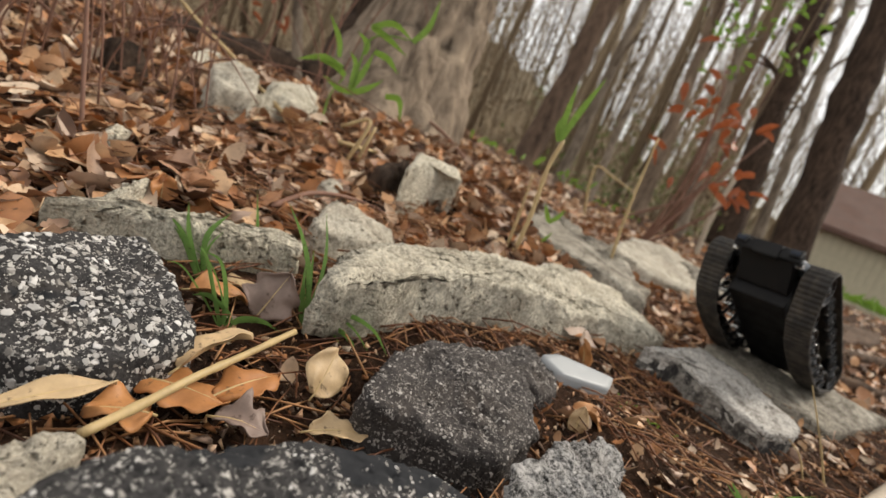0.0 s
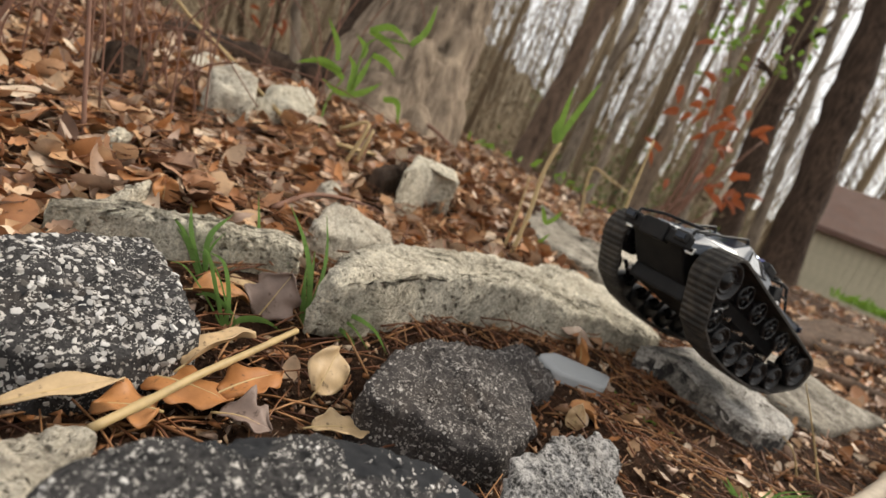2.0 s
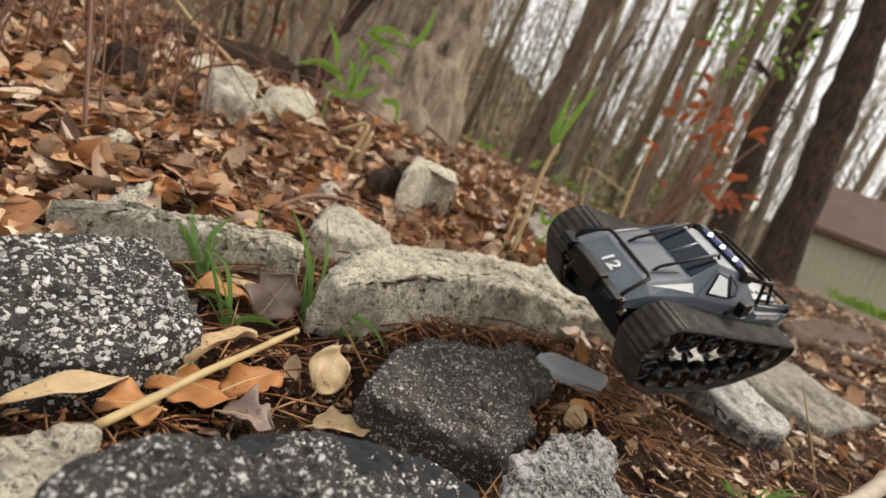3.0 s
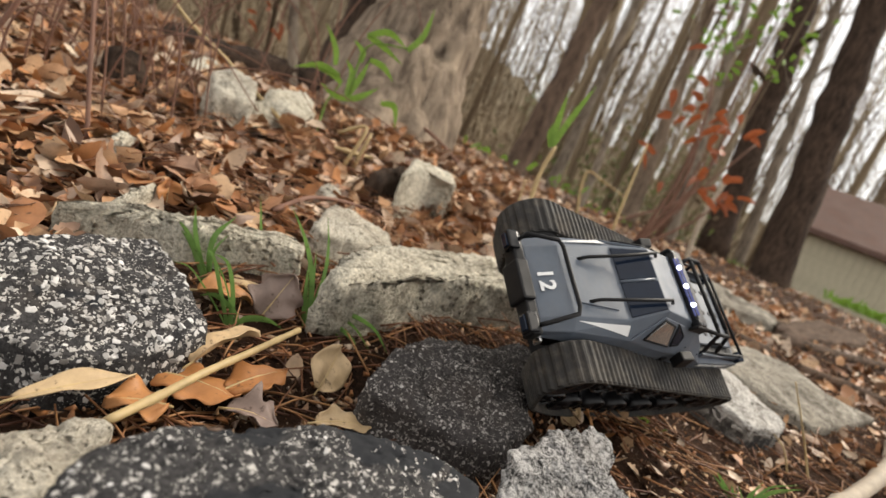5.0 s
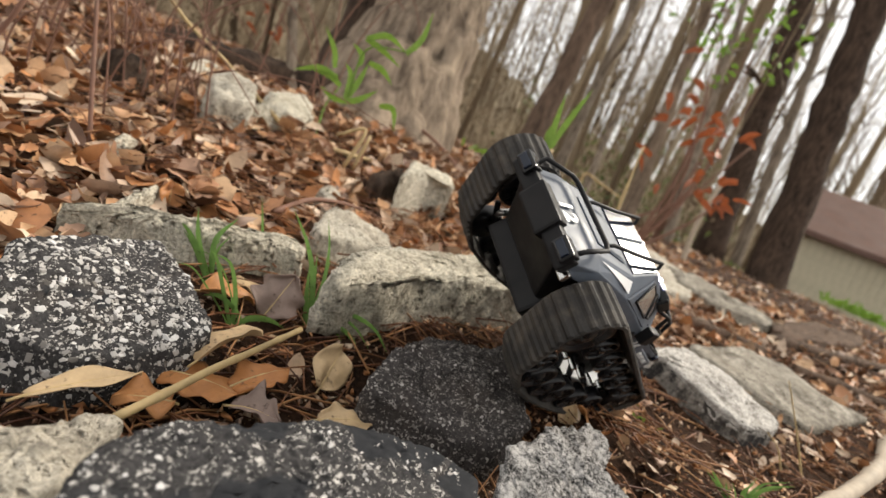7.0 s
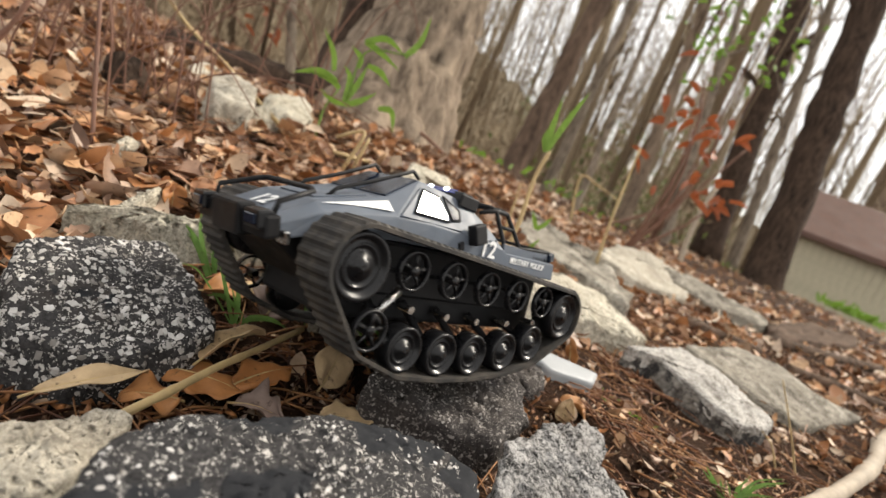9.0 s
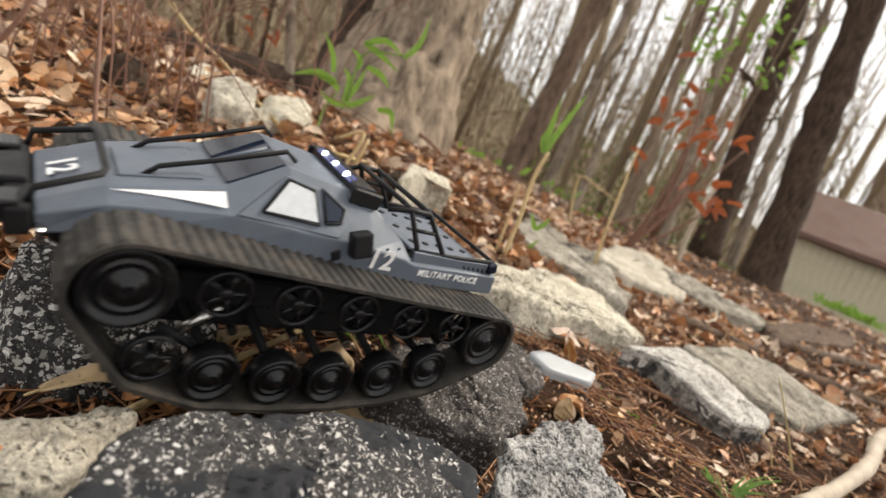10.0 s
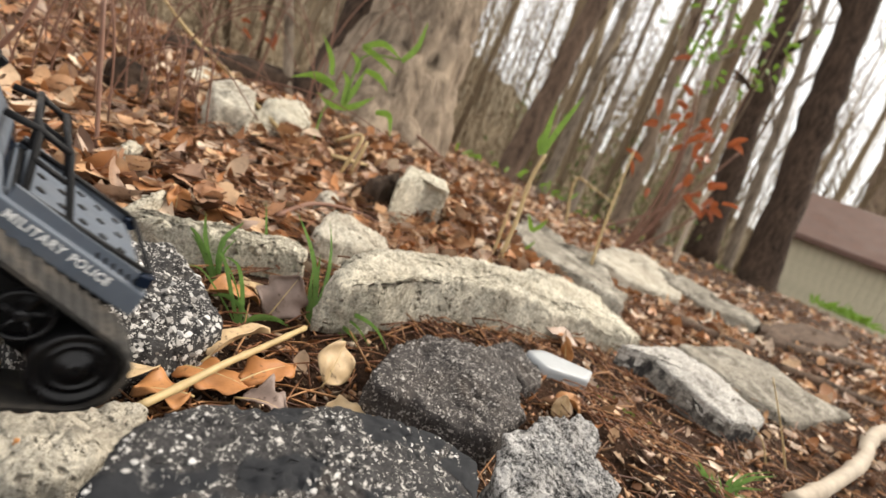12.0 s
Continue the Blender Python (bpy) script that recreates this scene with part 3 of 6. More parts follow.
def build_trees():
    tree("pine_tree", "dark-barked pine trunk standing beyond the rubble", (2.73, 4.86, 0.00), (2.64, 5.67, 3.93), 0.155, BARK_PINE, 1, 1.25, 4, top=0.85)
    tree("leaning_tree", "brown slender trunk leaning in the woods", (0.24, 4.24, -0.03), (0.52, 5.05, 2.91), 0.092, BARK_BROWN, 2, 1.5, 3, top=0.75)
    broad = tree("broad_tree", "broad grey-barked tree foot with flaring roots", (-0.363, 1.753, 0.035), (-0.335, 2.084, 1.140), 0.150, BARK_BROAD, 3, 2.1, 0, top=0.85, sides=48, slow=2.6, ridges=0.10)
    rnd = random.Random(8)
    for k in range(6):
        a = 3.4 + k * 0.75
        d = Vector((math.cos(a), math.sin(a), 0))
        pts = [d * 0.10 + Vector((0, 0, 0.16)), d * 0.24 + Vector((0, 0, 0.04)), d * 0.42 + Vector((0.03, 0, -0.01)), d * rnd.uniform(0.5, 0.7) + Vector((0.05, 0, -0.06))]
        mesh_object("root", *tube(bend(pts[0], pts[1], 2) + pts[2:], [0.07, 0.06, 0.045, 0.032, 0.015], 12, k, 0.06), BARK_BROAD, broad)
    # Added trunk fills the dark left part of the broad tree.
    tree("dark_side_trunk", "dark trunk added for the dark left part of the broad tree", (-0.640, 2.129, 0.126), (-0.622, 2.459, 1.225), 0.10, BARK_PINE, 4, 1.4, 0, top=0.8)
    tree("slim_tree", "slim dark trunk before the bright sky", (2.94, 6.62, 0.11), (2.77, 7.55, 4.61), 0.16, BARK_PINE, 5, 1.2, 5, top=0.8)
    tree("slim_tree", "thin grey trunk before the bright sky", (2.84, 5.70, 0.09), (2.71, 6.48, 3.87), 0.055, BARK_PALE, 6, 1.2, 6, top=0.7)
    tree("slim_tree", "pale brown trunk behind the shed", (17.20, 25.10, 3.07), (17.02, 26.84, 11.43), 0.6, BARK_TAN, 7, 1.1, 3)
    tree("slim_tree", "thin pale sapling trunk leaning beyond the bank", (0.68, 3.45, 0.07), (0.71, 4.02, 1.88), 0.026, BARK_PALE, 8, 1.2, 4)
    tree("slim_tree", "thin grey sapling trunk in the woods", (0.62, 4.68, 0.12), (0.72, 5.23, 2.75), 0.05, BARK_PALE, 9, 1.2, 4)
    tree("slim_tree", "tan thin trunk in the woods", (1.59, 5.59, 0.07), (1.49, 6.26, 3.32), 0.075, BARK_TAN, 10, 1.2, 4)
    tree("slim_tree", "pale thin trunk in the woods", (1.88, 5.07, 0.03), (1.68, 5.94, 3.26), 0.05, BARK_PALE, 11, 1.2, 4)
    tree("rotten_stump", "dark rotten upright stump on the leaf bank", (-0.545, 0.900, 0.055), (-0.625, 0.930, 0.215), 0.040, BARK_PINE, 14, 1.5, 0, top=0.7, ridges=0.2)
    tree("slim_tree", "pale dead stem standing upright near the broad tree", (-0.559, 1.541, 0.245), (-0.664, 1.594, 0.500), 0.015, BARK_PALE, 12, 1.1, 0, top=0.9)
    tree("slim_tree", "thin tan sapling stem leaning beside the broad tree", (-0.183, 1.734, 0.189), (-0.213, 1.963, 0.803), 0.011, BARK_TAN, 13, 1.1, 0, top=0.8)


build_trees()


def build_far_woods():
    """Bare trunks and twigs of the winter woods behind, too many to count."""
    rnd = random.Random(5)
    items = []
    for i in range(170):
        d = 6 + 40 * rnd.random() ** 1.3
        ang = rnd.uniform(-0.75, 1.0)
        x, y = d * math.sin(ang), d * math.cos(ang)
        if ang > 0.38 and d < 21 and rnd.random() < 0.93:
            continue
        r = rnd.choice((0.02, 0.03, 0.03, 0.04, 0.05, 0.07, 0.11)) * (0.8 + d / 40)
        lean = Vector((rnd.gauss(-0.02, 0.07), rnd.gauss(0, 0.06), 1))
        h = rnd.uniform(6, 14)
        base = Vector((x, y, ground_z(x, y) - 0.2))
        tip = base + lean * h
        c = bend(base, tip, 4, (rnd.uniform(-0.25, 0.25), 0, 0))
        items.append(tube(c, [r, r * 0.9, r * 0.75, r * 0.6, r * 0.35], 6, i))
        for k in range(rnd.randint(3, 7)):
            a = base.lerp(tip, rnd.uniform(0.12, 0.9))
            dv = Vector((rnd.uniform(-1, 1), rnd.uniform(-0.6, 0.6), rnd.uniform(0.3, 1.4))).normalized()
            ln = rnd.uniform(0.6, 2.4)
            b = a + dv * ln
            items.append(tube(bend(a, b, 2, (0, 0, 0.1 * ln)), [r * 0.3, r * 0.2, r * 0.08], 4, k))
            for q in range(2):
                e0 = a.lerp(b, rnd.uniform(0.3, 0.9))
                e1 = e0 + (dv + Vector((rnd.uniform(-1, 1), 0, rnd.uniform(-0.3, 1)))).normalized() * ln * 0.45
                items.append(tube([e0, e1], [r * 0.14, r * 0.05], 4, q))
    for i in range(360):
        d = 7 + 34 * rnd.random()
        ang = rnd.uniform(-0.7, 0.95)
        if ang > 0.38 and d < 21:
            continue
        base = Vector((d * math.sin(ang), d * math.cos(ang), -0.6))
        h = rnd.uniform(3, 11)
        tip = base + Vector((rnd.gauss(0, 0.17), rnd.gauss(0, 0.12), 1)) * h
        r = rnd.uniform(0.008, 0.02) * (0.7 + d / 30)
        items.append(tube(bend(base, tip, 3, (rnd.uniform(-0.3, 0.3), 0, 0)), [r, r * 0.8, r * 0.6, r * 0.3], 4, i))
        for k in range(4):
            a = base.lerp(tip, rnd.uniform(0.3, 0.95))
            items.append(tube([a, a + Vector((rnd.uniform(-1, 1), rnd.uniform(-0.5, 0.5), rnd.uniform(0.2, 1.2))) * rnd.uniform(0.4, 1.3)], [r * 0.5, r * 0.2], 4, k))
    for i in range(150):
        d = 22 + 26 * rnd.random()
        ang = rnd.uniform(0.22, 1.0)
        base = Vector((d * math.sin(ang), d * math.cos(ang), -0.9))
        h = rnd.uniform(8, 18)
        tip = base + Vector((rnd.gauss(0, 0.06), rnd.gauss(0, 0.06), 1)) * h
        r = rnd.choice((0.02, 0.03, 0.04, 0.06, 0.10))
        items.append(tube(bend(base, tip, 3, (rnd.uniform(-0.4, 0.4), 0, 0)), [r, r * 0.85, r * 0.65, r * 0.3], 5, i))
        for k in range(9):
            a = base.lerp(tip, rnd.uniform(0.15, 0.95))
            b = a + Vector((rnd.uniform(-1, 1), rnd.uniform(-0.5, 0.5), rnd.uniform(0.1, 1.1))) * rnd.uniform(0.8, 2.6)
            items.append(tube([a, b], [r * 0.35, r * 0.12], 4, k))
            c = a.lerp(b, rnd.uniform(0.3, 0.8))
            items.append(tube([c, c + Vector((rnd.uniform(-1, 1), rnd.uniform(-0.5, 0.5), rnd.uniform(-0.2, 1))) * 0.9], [r * 0.2, r * 0.08], 4, k))
    # the farthest trees, a fine screen along the rise
    for i in range(900):
        d = 44 + 16 * rnd.random()
        ang = rnd.uniform(-0.85, 1.1)
        thin = step(0.0, 0.55, ang)
        if rnd.random() < 0.78 * thin:
            continue
        base = Vector((d * math.sin(ang), d * math.cos(ang), -1.0))
        h = rnd.uniform(12, 25)
        tip = base + Vector((rnd.gauss(0, 0.07), rnd.gauss(0, 0.05), 1)) * h
        r = rnd.choice((0.04, 0.05, 0.06, 0.09, 0.13))
        items.append(tube(bend(base, tip, 3, (rnd.uniform(-0.5, 0.5), 0, 0)), [r, r * 0.85, r * 0.6, r * 0.25], 4, i))
        for k in range(12):
            a = base.lerp(tip, rnd.uniform(0.2, 0.98))
            b = a + Vector((rnd.uniform(-1, 1), rnd.uniform(-0.5, 0.5), rnd.uniform(0.2, 1.4))) * rnd.uniform(1.0, 3.2)
            items.append(tube([a, b], [r * 0.45, r * 0.15], 3, k))
    ob = mesh_object("far_woods", *gather(items), FAR_WOOD)
    tagged(ob, "bare winter woods of many thin grey-brown trunks", "woods", kind="stuff")
    # thicket of low brush that closes the distance
    brush = []
    for i in range(9000):
        d = 10 + 45 * rnd.random()
        ang = rnd.uniform(-0.8, 1.05)
        x, y = d * math.sin(ang), d * math.cos(ang)
        if ang > 0.38 and d < 21:
            continue
        z = ground_z(x, y)
        h = rnd.uniform(0.4, 1.2 + d * 0.06)
        a = Vector((x, y, z - 0.1))
        b = a + Vector((rnd.gauss(0, 0.65), rnd.gauss(0, 0.5), 1)) * h
        w = 0.003 + 0.0006 * d
        s = Vector((math.cos(ang), -math.sin(ang), 0)) * w
        s2 = Vector((0, w, 0))
        brush.append(([a - s, a + s, b, a + s2], [(0, 1, 2), (1, 3, 2), (3, 0, 2)]))
    ob = mesh_object("far_brush", *gather(brush), FAR_WOOD)
    tagged(ob, "grey-brown winter brush between the far trunks, haze put in its colour", "brush", kind="stuff")
    # dull green and tan leaves that still hang in the undergrowth
    for name, label, n, material, lo, hi in (
            ("undergrowth_leaves", "dull green leaves hanging in the undergrowth", 1500, GREEN_DULL, 0.05, 0.42),
            ("withered_leaves", "withered tan leaves hanging in the undergrowth", 2200, FAR_WOOD, -0.6, 0.40)):
        sprays = []
        for i in range(n // 12):
            d = 6 + 13 * rnd.random()
            ang = rnd.uniform(lo, hi)
            x, y = d * math.sin(ang), d * math.cos(ang)
            c = Vector((x, y, ground_z(x, y) + 0.1 + 1.6 * rnd.random() ** 1.5 * d / 10))
            for k in range(12):
                p = c + Vector((rnd.gauss(0, 0.18), rnd.gauss(0, 0.18), rnd.gauss(0, 0.14)))
                u = Vector((rnd.uniform(-1, 1), rnd.uniform(-1, 1), rnd.uniform(-1, 1))).normalized() * rnd.uniform(0.03, 0.06)
                w = u.cross(Vector((rnd.uniform(-1, 1), 1, rnd.uniform(-1, 1)))).normalized() * 0.018
                sprays.append(([p - u, p + w + u * 0.1, p + u, p - w + u * 0.1], [(0, 1, 2), (0, 2, 3)]))
        ob = mesh_object(name, *gather(sprays), material)
        tagged(ob, label, "leaves", kind="stuff")


build_far_woods()


def build_backdrop():
    """An added rise with an uneven top, far behind everything; its colour carries the haze."""
    n, rows = 240, 8
    verts, faces = [], []
    for i in range(n + 1):
        a = -1.3 + 2.7 * i / n
        h = 5 + 7 * (1 - step(-0.25, 0.40, a)) + 2.0 * noise.noise((a * 9, 0, 2)) + 1.6 * noise.noise((a * 38, 1, 0)) + 1.2 * noise.noise((a * 110, 3, 0))
        for k in range(rows + 1):
            u = k / rows
            d = 62 + 16 * u
            verts.append((d * math.sin(a), d * math.cos(a), -2 + (h + 2) * u))
    for i in range(n):
        for k in range(rows):
            q = i * (rows + 1) + k
            faces.append((q, q + rows + 1, q + rows + 2, q + 1))
    ob = mesh_object("backdrop", verts, faces, FAR_RISE)
    tagged(ob, "added far rise behind the trees, haze put in its grey-brown colour", "woods", kind="structure")


build_backdrop()


# ---- shed ----
def build_shed():
    shed = new("garden_shed")
    tagged(shed, "beige board-sided garden shed with a brown roof", "shed")
    SIDING = mat_plain("beige_siding", (0.55, 0.50, 0.36), 0.8, vary=0.5, scale=3.0)
    ROOFING = mat_plain("brown_roofing", (0.15, 0.085, 0.065), 0.85, vary=0.5, scale=5.0)
    base = Vector((8.50, 15.38, -0.20))
    away = math.atan2(base.x, base.y) + 0.02
    right = Vector((math.cos(away), -math.sin(away), 0))
    back = Vector((-right.y, right.x, 0))
    m = Matrix((right, back, Vector((0, 0, 1)))).transposed().to_4x4()
    m.translation = base - Vector((0, 0, 0.25))
    shed.matrix_basis = m
    width, depth, wall, rise = 6.0, 3.6, 1.95, 1.25

    def slab(name, size, at, material, turn=(0, 0, 0), label=""):
        bm = bmesh.new()
        box_m = pose(*at, *turn) @ Matrix.Diagonal((*size, 1))
        bmesh.ops.create_cube(bm, size=1.0, matrix=box_m)
        return part(name, bm, material, shed, label)

    slab("core_wall", (width - 0.06, depth - 0.06, wall), (width / 2, depth / 2, wall / 2), SIDING)
    board = slab("board", (0.19, 0.03, wall), (0.1, -0.005, wall / 2), SIDING)
    for k in range(1, 30):
        ob = new("board", board.data)
        ob.parent = shed
        ob.location = (0.2 * k, 0.004 * (k % 2), 0)
    for k in range(18):
        ob = new("board", board.data)
        ob.parent = shed
        ob.matrix_basis = pose(0, depth, 0, 0, 0, -90) @ pose(0.2 * k, 0, 0)
    bm = bmesh.new()
    prof = [(0, wall), (depth, wall), (depth / 2, wall + rise)]
    lo = [bm.verts.new((0.02, y, z)) for y, z in prof]
    hi = [bm.verts.new((width - 0.02, y, z)) for y, z in prof]
    bm.faces.new(lo)
    bm.faces.new(hi[::-1])
    for i in range(3):
        bm.faces.new((lo[i], hi[i], hi[(i + 1) % 3], lo[(i + 1) % 3]))
    bmesh.ops.recalc_face_normals(bm, faces=bm.faces[:])
    part("gable", bm, SIDING, shed)
    tilt = math.degrees(math.atan2(rise, depth / 2))
    ln = math.hypot(rise, depth / 2) + 0.25
    for s in (0, 1):
        y = depth / 4 - 0.1 if s == 0 else depth * 3 / 4 + 0.1
        slab("roof_slope", (width + 0.4, ln, 0.07), (width / 2, y, wall + rise / 2 + 0.0), ROOFING, (tilt if s == 0 else -tilt, 0, 0), "brown felt roof slope")
    slab("fascia", (width + 0.4, 0.04, 0.14), (width / 2, -0.28, wall - 0.10), ROOFING)


build_shed()


# ---- leaf litter ----
def leaf_mesh(length, width, curl, fold, lobes, rnd):
    """A curled dead leaf: a midrib with two blades, a pointed tip and an uneven margin."""
    n = 8
    v, f = [], []
    ph, bow = rnd.uniform(0, 6), rnd.uniform(-0.15, 0.15)
    for i in range(n + 1):
        u = i / n
        w = width * (math.sin(math.pi * u ** 0.8) ** 0.85 + 0.015) * (1 + lobes * math.sin(u * 19 + ph))
        z = curl * length * (u - 0.5) ** 2 * 2 + rnd.uniform(-0.02, 0.02) * length
        x = length * (u - 0.5)
        y = bow * length * 4 * u * (1 - u)
        v += [Vector((x, y - w, z + fold * w + rnd.uniform(-0.08, 0.08) * width)), Vector((x, y - w * 0.5, z + fold * w * 0.3)), Vector((x, y, z)), Vector((x, y + w * 0.5, z + fold * w * 0.3)), Vector((x, y + w, z + fold * w + rnd.uniform(-0.08, 0.08) * width))]
    for i in range(n):
        for k in range(4):
            a = 5 * i + k
            f.append((a, a + 1, a + 6, a + 5))
    return v, f


def scatter(items, m, v, f):
    items.append(([m @ p for p in v], f))


def build_litter():
    rnd = random.Random(11)
    kinds = [leaf_mesh(rnd.uniform(0.8, 1.2), rnd.uniform(0.16, 0.36), rnd.uniform(-0.35, 0.6), rnd.uniform(-0.25, 0.5), rnd.choice((0, 0, 0, 0.15, 0.28)), rnd) for _ in range(40)]
    items = []
    count = 0
    while count < 24000:
        zone = rnd.random()
        if zone < 0.54:
            y = 0.38 + 2.7 * rnd.random() ** 1.6
            x = rnd.uniform(-0.7 - 1.05 * y, 0.35 + 0.30 * y)
        elif zone < 0.86:
            y = 0.30 + 2.2 * rnd.random() ** 1.2
            x = 0.12 + rnd.random() * (0.7 + 1.5 * y)
        elif zone < 0.93:
            x, y = rnd.uniform(-4, 4), rnd.uniform(-2.5, 6)
            if abs(x) < 0.4 and -0.4 < y < 0.4:
                continue
        else:
            y = 1.8 + 8 * rnd.random() ** 1.5
            x = rnd.uniform(-0.8, 1.0) * y
        if under_stone(x, y):
            continue
        bank = (x < -0.28 and y > 0.36) or (x < -0.12 and y > 0.52) or (x < 0.16 + 0.1 * y and y > 0.68)
        if not bank and y < 0.72 and x < 0.55 and rnd.random() < 0.88:
            continue
        if not bank and y < 1.2 and rnd.random() < 0.2:
            continue
        size = 0.020 + 0.036 * rnd.random() ** 1.5 if bank else rnd.uniform(0.016, 0.046) if y > 0.95 else rnd.uniform(0.008, 0.028)
        if y > 3:
            size *= 1.6
        z = ground_rough(x, y) + rnd.uniform(0.0, 0.020 if bank else 0.006)
        m = pose(x, y, z, rnd.gauss(0, 30), rnd.gauss(0, 30), rnd.uniform(0, 360)) @ Matrix.Scale(size, 4)
        scatter(items, m, *rnd.choice(kinds))
        count += 1
    ob = mesh_object("leaf_litter", *gather(items), LITTER)
    tagged(ob, "dry brown and orange dead leaves covering the bank", "leaves", kind="stuff")
    # fallen pine needles and bits of straw
    items = []
    for i in range(5600):
        if i % 5 < 2:
            y = 0.16 + 1.1 * rnd.random() ** 1.3
            x = rnd.uniform(-0.55, 0.95) * (0.25 + y)
        else:
            y = 0.5 + 1.6 * rnd.random()
            x = rnd.uniform(-0.9, 0.5) * y
        if under_stone(x, y):
            continue
        ln = rnd.uniform(0.03, 0.10)
        a = rnd.uniform(0, math.pi)
        z = ground_rough(x, y) + rnd.uniform(0.001, 0.026 if x < 0.1 and y > 0.6 else 0.008)
        d = Vector((math.cos(a), math.sin(a), rnd.gauss(0, 0.12)))
        p = Vector((x, y, z))
        items.append(tube(bend(p - d * ln / 2, p + d * ln / 2, 2, (0, 0, rnd.uniform(0, 0.006))), rnd.uniform(0.0005, 0.0010), 4))
    ob = mesh_object("pine_needles", *gather(items), NEEDLES)
    tagged(ob, "fallen rust-brown pine needles strewn over the soil", "needles", kind="stuff")
    # crumbs of earth and bark
    items = []
    for i in range(26000):
        y = 0.14 + 1.3 * rnd.random() ** 1.2
        x = rnd.uniform(-0.6, 0.95) * (0.15 + y)
        if under_stone(x, y):
            continue
        r = 0.0008 + 0.0062 * rnd.random() ** 2.5
        c = Vector((x, y, ground_rough(x, y) + r * 0.3))
        v = [c + Vector((rnd.gauss(0, 1), rnd.gauss(0, 1), rnd.gauss(0, 0.7))).normalized() * r * rnd.uniform(0.6, 1.2) for _ in range(4)]
        items.append((v, [(0, 1, 2), (0, 2, 3), (0, 3, 1), (1, 3, 2)]))
    ob = mesh_object("soil_crumbs", *gather(items), LITTER)
    tagged(ob, "dark crumbs of earth, bark and leaf scraps", "soil", kind="stuff")


build_litter()


# ---- single leaves, sticks and plants ----
def big_leaf(label, base, tip, width, material, curl=0.1, fold=0.25, lobes=0.0, roll=0.0, lift=0.0, seed=0):
    """One clearly seen dead leaf: midrib with a stalk, wavy margin, curled blade."""
    rnd = random.Random(seed)
    base, tip = Vector(base), Vector(tip)
    length = (tip - base).length
    n, w = 16, 6
    v, f = [], []
    ph = rnd.uniform(0, 6)
    for i in range(n + 1):
        u = i / n
        prof = math.sin(math.pi * min(1.0, 0.03 + 0.97 * u) ** 0.85) ** 0.75
        for k in range(-w, w + 1):
            s = k / w
            edge = 1 + lobes * math.sin(u * 17 + ph) * abs(s) ** 2 * (1 if k > 0 else 0.8)
            x = u * length + lobes * 0.06 * length * abs(s)
            y = s * width / 2 * prof * edge
            z = curl * length * 4 * u * (1 - u) + fold * abs(y) + 0.07 * width * math.sin(9 * u + 3 * s + ph) * abs(s) + 0.16 * width * noise.noise((u * 3.5, s * 1.6, seed * 2.7)) * abs(s) ** 0.5
            v.append(Vector((x, y, z)))
    m = 2 * w + 1
    for i in range(n):
        for k in range(m - 1):
            a = i * m + k
            f.append((a, a + 1, a + m + 1, a + m))
    leaf = new("dead_leaf")
    d = (tip - base).normalized()
    side = Vector((0, 0, 1)).cross(d).normalized()
    mat = Matrix((d, side, d.cross(side))).transposed().to_4x4()
    mat.translation = base + Vector((0, 0, lift))
    leaf.matrix_basis = mat @ pose(0, 0, 0, roll)
    blade = mesh_object("blade", v, f, material, leaf)
    sol = blade.modifiers.new("thickness", "SOLIDIFY")
    sol.thickness = 0.0006
    mid = tube([(-0.12 * length, 0, -0.02 * length)] + [(u * length, 0, curl * length * 4 * u * (1 - u) + 0.0004) for u in (0.0, 0.25, 0.5, 0.75, 0.97)], [0.0009, 0.0009, 0.0008, 0.0007, 0.0005, 0.0003], 5)
    mesh_object("midrib", *mid, STRAW, leaf)
    return tagged(leaf, label, "leaf", "single dead leaves")


